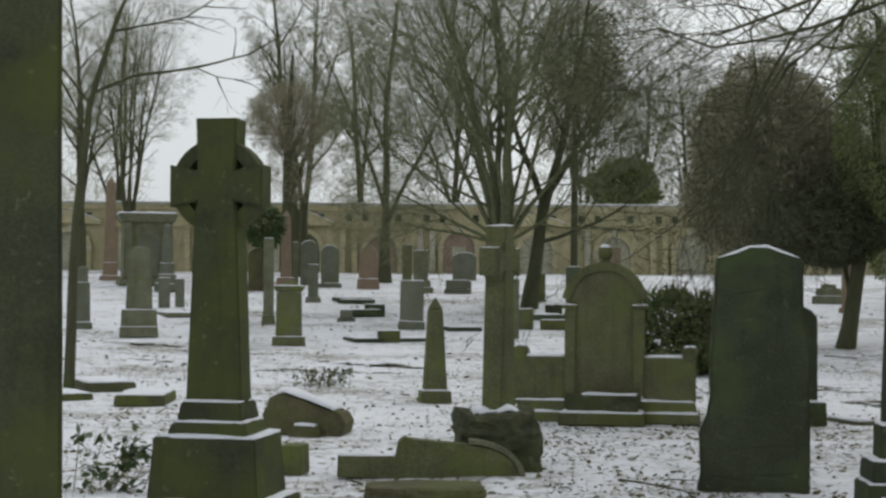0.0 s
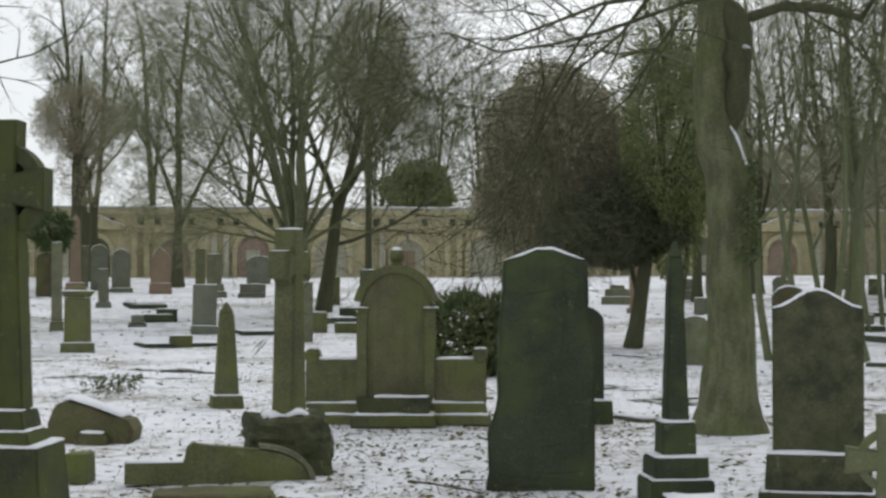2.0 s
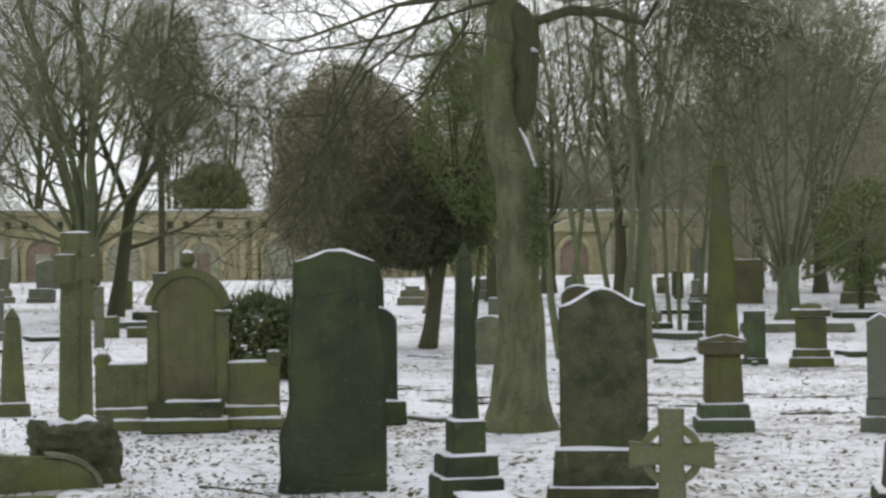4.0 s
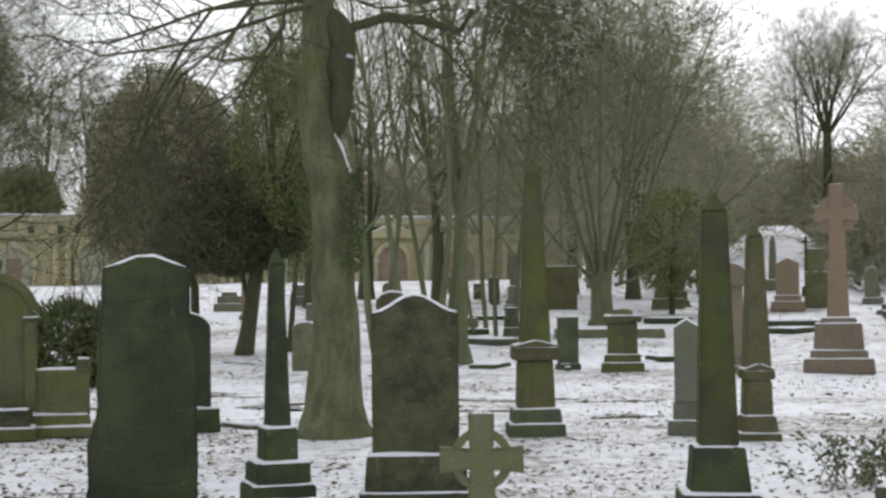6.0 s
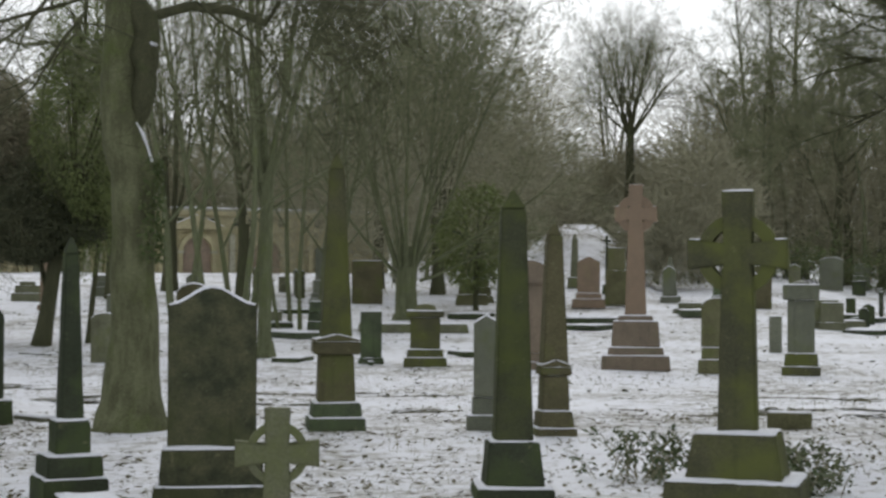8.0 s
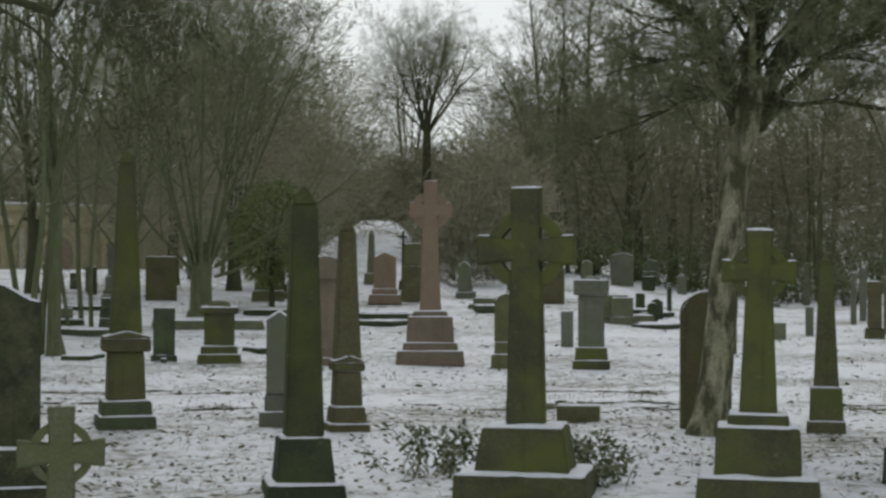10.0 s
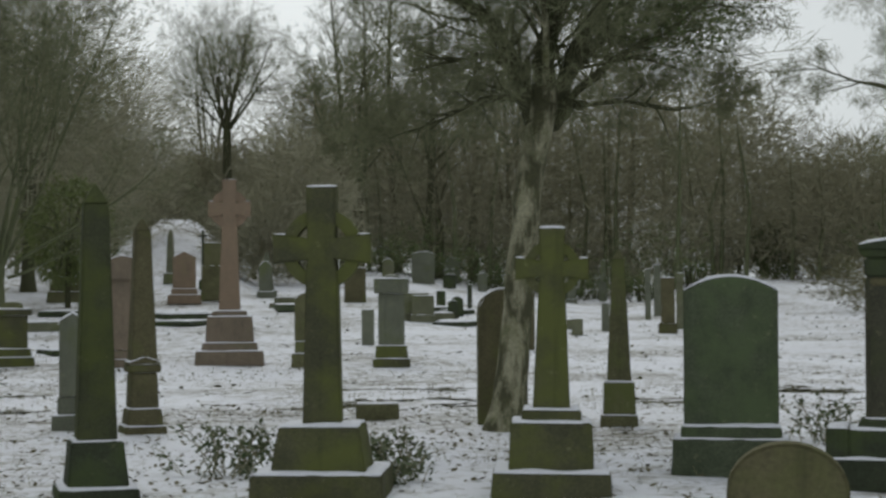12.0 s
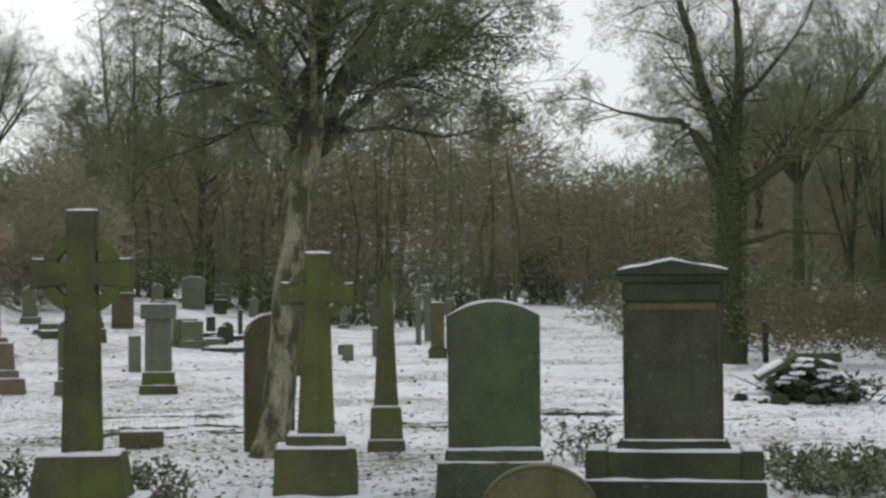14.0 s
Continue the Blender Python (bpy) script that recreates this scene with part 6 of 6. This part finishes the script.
def snowy_bush(x, y, w, h, leaves, flakes, mat, label, seed):
    """A dark tangled bush with snow caught on its upper sprays."""
    rng = random.Random(seed)
    ob = new("bush")
    ob.matrix_basis = pose(x, y, ground_z(x, y) - 0.05)
    tagged(ob, label, "bush", "snow-dusted bushes")
    canes, spray, cap = Tubes(), Tubes(), Tubes()
    for _ in range(30):
        p = Vector((rng.gauss(0, w * 0.2), rng.gauss(0, w * 0.2), 0))
        canes.limb([p, p * 1.4 + Vector((0, 0, h * 0.5)), p * 1.9 + Vector((rng.gauss(0, 0.1), 0, h * rng.uniform(0.7, 1.05)))], [0.02, 0.014, 0.005], 4)
    for k in range(leaves + flakes):
        d = rand_dir(rng)
        r = rng.random() ** 0.4 * (1 + 0.4 * noise.noise(d * 2 + Vector((seed, 0, 0))))
        p = Vector((d.x * w / 2 * r, d.y * w / 2 * r, h * (0.5 + 0.5 * d.z * r)))
        if k < leaves:
            spray.blade(p, rand_dir(rng), rand_dir(rng), rng.uniform(0.08, 0.2), rng.uniform(0.03, 0.07))
        elif d.z > -0.1:
            cap.blade(p + Vector((0, 0, 0.03)), Vector((rng.gauss(0, 1), rng.gauss(0, 1), 0.1)).normalized(), (Vector((0, 0, 1)) + rand_dir(rng) * 0.4).normalized(), rng.uniform(0.10, 0.28), rng.uniform(0.06, 0.16))
    tagged(canes.made("cane", DARKBARK, ob), kind="stuff")
    tagged(spray.made("spray", mat, ob), kind="stuff")
    tagged(cap.made("snow", SNOW, ob, "flecks of snow caught on the sprays"), kind="stuff")


bush_rng = random.Random(140)
for az, d, w, h in ((39.6, 82, 2.6, 1.5), (40.9, 79, 2.2, 1.2), (42.2, 84, 3.0, 2.0), (43.3, 77, 2.4, 1.0), (44.5, 82, 2.8, 1.7), (45.7, 75, 2.0, 0.9), (46.8, 80, 2.6, 1.4), (48.6, 70, 2.2, 1.2), (50.2, 80, 2.6, 1.5), (53.2, 84, 2.2, 0.9), (54.8, 88, 2.6, 1.0), (36.2, 72, 2.2, 1.5), (37.6, 77, 2.6, 1.9)):
    snowy_bush(d * math.sin(radians(az)), d * math.cos(radians(az)), w, h, 900, int(40 + 60 * bush_rng.random()), LAUREL, "dark tangled bush flecked with snow", int(az * 10))
snowy_bush(23.9, 12.4, 1.7, 0.5, 900, 260, SHADEYEW, "dark brushwood heaped over rubble and dusted with snow", 150)
evergreen(70.5, 53.1, "dark rounded evergreen at the edge of the glade", [((0, 0, 1.8), (1.2, 1.1, 1.4), 3500)], (0.08, 0.16), LAUREL, [([(0, 0, 0), (0, 0, 2)], [0.1, 0.06])], 141, name="evergreen_bush", category="bush")


def fallen_branch(x, y, turn, size, label, seed):
    rng = random.Random(seed)
    ob = new("fallen_branch")
    ob.matrix_basis = pose(x, y, ground_z(x, y), 0, 0, turn - math.degrees(math.atan2(x, y)))
    tagged(ob, label, "branch")
    wood, twigs = Tubes(), Tubes()
    sprout(rng, wood, twigs, Vector((-size / 2, 0, 0.06)), Vector((1, 0.1, 0.1)).normalized(), size, size * 0.011, 0, [(4, 0.5, 0.6, -0.02, 0.15), (3, 0.5, 0.7, -0.03, 0.2)])
    wood.made("limb", DARKBARK, ob)
    tagged(twigs.made("twig", DARKBARK, ob), kind="stuff")


fallen_branch(8.3, 33.0, 12, 1.3, "dark fallen branch lying on the snow", 121)
fallen_branch(1.75, 12.9, -28, 0.9, "thin fallen branch on the snow", 122)
fallen_branch(2.05, 13.3, 20, 0.6, "thin fallen branch beside a slab", 123)


# ---- the arcaded wall beyond the graves ----
def arcade():
    """A long ashlar wall of bays: blind arches between pilasters, some under a gable, a band of square vents and a coping."""
    ob = new("boundary_wall")
    x0, x1, y, h = -26.0, 40.0, 84.0, 3.6
    zb = 1.75
    ob.matrix_basis = pose(0, y, zb)
    tagged(ob, "long yellow ashlar wall with blind arches, gables and pilasters", "wall", kind="structure")
    mid, span = (x0 + x1) / 2, x1 - x0
    part("wall_face", block(span, 0.6, span, 0.6, -1.0, h, 0.02, x=mid), WALLSTONE, ob)
    part("cornice", block(span + 0.3, 0.95, span + 0.3, 1.1, h - 0.12, h + 0.10, 0.03, x=mid), WALLSTONE, ob)
    part("coping", block(span + 0.4, 0.8, span + 0.3, 0.6, h + 0.10, h + 0.26, 0.03, x=mid), FACING, ob)
    part("band", block(span + 0.2, 0.8, span + 0.2, 0.76, h - 1.05, h - 0.92, 0.02, x=mid), WALLSTONE, ob)
    part("footing", block(span + 0.2, 1.0, span + 0.2, 0.94, -1.0, 0.25, 0.02, x=mid), FACING, ob)
    snow_on(ob, span - 0.5, 0.7, h + 0.26, 0.07, x=mid)
    snow_on(ob, span - 0.5, 0.9, 0.25, 0.05, x=mid)
    rng = random.Random(17)
    x, k = x0 + 1.0, 0
    while x < x1 - 3.5:
        w = 3.35
        for px in (x, x + 0.62):
            part("pilaster", block(0.30, 0.30, 0.28, 0.28, 0.25, h - 1.12, 0.02, x=px, y=-0.44), WALLSTONE if k % 2 else FACING, ob)
            part("capital", block(0.30, 0.32, 0.42, 0.42, h - 1.12, h - 0.95, 0.02, x=px, y=-0.46), WALLSTONE, ob)
        cx, r = x + 0.31 + w / 2, 0.82
        spring = 1.62 - 0.12 * (k % 3)
        panel = [(cx - r, 0.2), (cx + r, 0.2)] + [(cx + r * math.cos(math.pi * i / 16), spring + r * math.sin(math.pi * i / 16)) for i in range(17)]
        # stone colours vary; the dark grey panels paint the shadow of deep niches
        part("arch_panel", slab(panel, 0.06, 0.0, y=-0.325), (FACING, REDSTONE, PALE, FACING)[(k * 3 + k // 2) % 4], ob)
        rim = arc(cx, spring, r + 0.24, 0, 180, 18) + arc(cx, spring, r - 0.01, 180, 0, 18)
        part("arch_rim", slab(rim, 0.36, 0.0, y=-0.45), WALLSTONE, ob)
        part("keystone", block(0.22, 0.44, 0.30, 0.46, spring + r - 0.05, spring + r + 0.34, 0.02, x=cx, y=-0.46), FACING, ob)
        for s in (-1, 1):
            part("jamb", block(0.24, 0.36, 0.24, 0.36, 0.2, spring, 0.02, x=cx + s * (r + 0.12), y=-0.45), WALLSTONE, ob)
            part("impost", block(0.34, 0.44, 0.36, 0.46, spring - 0.08, spring + 0.06, 0.01, x=cx + s * (r + 0.12), y=-0.46), FACING, ob)
        if k % 3 != 1:
            part("memorial_tablet", block(0.7, 0.06, 0.7, 0.06, 0.55, 1.45 + 0.3 * rng.random(), 0.01, x=cx, y=-0.40), (FACING, PALE, PINK)[k % 3], ob)
        if k % 3 == 1:
            gable = [(cx - 1.55, h - 0.90), (cx + 1.55, h - 0.90), (cx + 1.55, h - 0.74), (cx, h - 0.10), (cx - 1.55, h - 0.74)]
            part("gable", slab(gable, 0.3, 0.02, y=-0.46), WALLSTONE, ob)
            snow_on(ob, 3.0, 0.26, h - 0.10, 0.04, x=cx, y=-0.46, rise=lambda q, c=cx: -0.41 * abs(q - c))
        for vx in (x + 0.31, cx - 0.85, cx + 0.85):
            part("vent", block(0.30, 0.10, 0.30, 0.10, h - 0.66, h - 0.30, 0.01, x=vx, y=-0.30), DARK, ob)
            part("vent_frame", block(0.42, 0.06, 0.42, 0.06, h - 0.30, h - 0.24, 0.01, x=vx, y=-0.33), FACING, ob)
        x += w + 0.62
        k += 1


arcade()


# ---- ground cover ----
def leaf_clump(x, y, w, d, h, count, mat, label, seed, leaf=0.055):
    rng = random.Random(seed)
    ob = new("bramble_clump")
    ob.matrix_basis = pose(x, y, ground_z(x, y) - 0.02)
    tagged(ob, label, "bramble", "bramble clumps")
    stems, leaves = Tubes(), Tubes()
    for _ in range(max(12, count // 11)):
        p = Vector((rng.gauss(0, w / 3.2), rng.gauss(0, d / 3.2), 0))
        top = p + Vector((rng.gauss(0, 0.16), rng.gauss(0, 0.16), h * rng.uniform(0.4, 1.1)))
        mid = p.lerp(top, 0.6) + Vector((0, 0, 0.1 * h))
        stems.limb([p, mid, top], [0.006, 0.005, 0.003], 3)
        for _ in range(14):
            q = p.lerp(mid, rng.random()) if rng.random() < 0.4 else mid.lerp(top, rng.random())
            dr = (rand_dir(rng) + Vector((0, 0, -0.1))).normalized()
            leaves.blade(q + rand_dir(rng) * 0.05, dr, (rand_dir(rng) * 0.7 + Vector((0, 0, 1))).normalized(), leaf * rng.uniform(0.7, 1.4), leaf * rng.uniform(0.5, 0.9))
    tagged(stems.made("cane", BRUSH, ob), kind="stuff")
    tagged(leaves.made("leaf", mat, ob), kind="stuff")


leaf_clump(7.99, 11.6, 0.8, 0.7, 0.40, 430, BRAMBLE, "straggling bramble clump in the snow", 101)
leaf_clump(8.96, 10.9, 0.7, 0.7, 0.32, 380, BRAMBLE, "straggling bramble clump in the snow", 102)
leaf_clump(8.5, 10.3, 0.6, 0.5, 0.22, 260, BRAMBLE, "low bramble clump in the snow", 103)
leaf_clump(13.5, 9.7, 0.8, 0.7, 0.42, 360, BRAMBLE, "straggling bramble clump in the snow", 104)
leaf_clump(13.3, 7.0, 1.4, 0.9, 0.32, 700, BRAMBLE, "wide low bramble patch in the snow", 105)
leaf_clump(14.2, 6.4, 1.2, 0.9, 0.32, 560, BRAMBLE, "wide low bramble patch in the snow", 106)
for i, (x, y, w) in enumerate(((12.9, 6.2, 1.0), (13.9, 5.9, 1.0), (14.8, 6.9, 1.2), (13.9, 7.6, 0.9), (15.2, 6.0, 1.2), (12.6, 6.7, 0.7))):
    leaf_clump(x, y, w, 0.9, 0.3, 420, BRAMBLE, "low bramble growth over the snow", 130 + i)
leaf_clump(-2.55, 12.9, 0.5, 0.5, 0.45, 150, IVY, "ivy sprigs beside a pedestal", 107, 0.09)
leaf_clump(-1.85, 25.5, 0.6, 0.4, 0.3, 300, BRAMBLE, "tuft of dead bracken by the track", 108)


def litter(name, label, count, mat, seed, near, far, span, size):
    """Leaves and blades strewn over the snow, thicker in patches."""
    rng = random.Random(seed)
    t = Tubes()
    made = 0
    while made < count:
        d, az = math.sqrt(rng.uniform(near * near, far * far)), rng.uniform(*span)
        x, y = d * math.sin(radians(az)), d * math.cos(radians(az))
        if noise.noise((x * 0.5, y * 0.5, seed)) + 0.5 * noise.noise((x * 2, y * 2, seed)) < rng.uniform(-0.3, 0.5) - 0.5 * on_track(x, y):
            continue
        z = ground_z(x, y) + 0.05 * noise.noise((x * 0.35, y * 0.35, 0)) + 0.025 * noise.noise((x * 1.7, y * 1.7, 3)) - 0.05 * on_track(x, y)
        a = rng.uniform(0, 6.28)
        flat = Vector((math.cos(a), math.sin(a), rng.uniform(0.0, 0.5))).normalized()
        s = rng.uniform(*size)
        t.blade(Vector((x, y, z - 0.01)), flat, (Vector((0, 0, 1)) + rand_dir(rng) * 0.5).normalized(), s, s * 0.55)
        made += 1
    tagged(t.made(name, mat), label, "leaf litter", kind="stuff")


litter("fallen_leaves", "dead brown leaves strewn on the snow", 16000, LITTER, 111, 9.5, 34, (-14, 68), (0.02, 0.065))


litter("sodden_leaves", "dark sodden leaves lying in drifts on the snow", 4000, LITTER, 119, 9.5, 22, (-14, 68), (0.05, 0.10))


def grass(count, seed):
    rng = random.Random(seed)
    t = Tubes()
    for _ in range(count):
        d, az = math.sqrt(rng.uniform(90, 900)), rng.uniform(-14, 68)
        x, y = d * math.sin(radians(az)), d * math.cos(radians(az))
        if noise.noise((x * 0.6, y * 0.6, seed)) < rng.uniform(-0.1, 0.5):
            continue
        up = (Vector((0, 0, 1)) + rand_dir(rng) * 0.55).normalized()
        t.blade(Vector((x, y, ground_z(x, y) - 0.03)), up, rand_dir(rng), rng.uniform(0.05, 0.16), 0.006)
    tagged(t.made("withered_grass", STRAW), "withered grass blades poking through the snow", "grass", kind="stuff")


grass(16000, 112)
litter("far_tufts", "dark tufts and leaves breaking through the farther snow", 4500, MUD, 120, 22, 62, (-14, 68), (0.05, 0.15))
litter("shaded_leaves", "dead leaves under the overhanging boughs", 1500, LITTER, 124, 10.5, 20, (3, 14), (0.03, 0.07))


def rut_mud(count, seed):
    """Mud and flattened grass showing along the two wheel ruts."""
    rng = random.Random(seed)
    t = Tubes()
    while len(t.faces) < count:
        d, az = math.sqrt(rng.uniform(300, 1400)), rng.uniform(-14, 68)
        x, y = d * math.sin(radians(az)), d * math.cos(radians(az))
        if on_track(x, y) * (0.55 + 1.0 * noise.noise((x * 0.7, y * 0.7, 4)) + 0.5 * noise.noise((x * 2.3, y * 2.3, 8))) < rng.uniform(0.12, 0.7):
            continue
        z = ground_z(x, y) + 0.05 * noise.noise((x * 0.35, y * 0.35, 0)) + 0.025 * noise.noise((x * 1.7, y * 1.7, 3)) - 0.05 * on_track(x, y)
        a = rng.gauss(-0.67, 0.8)
        s = rng.uniform(0.06, 0.2)
        t.blade(Vector((x, y, z - 0.005)), Vector((math.cos(a), math.sin(a), 0.05)).normalized(), (Vector((0, 0, 1)) + rand_dir(rng) * 0.3).normalized(), s, s * 0.3)
    tagged(t.made("rut_mud", MUD), "mud and flattened grass along the wheel ruts", "mud", kind="stuff")


rut_mud(10500, 113)
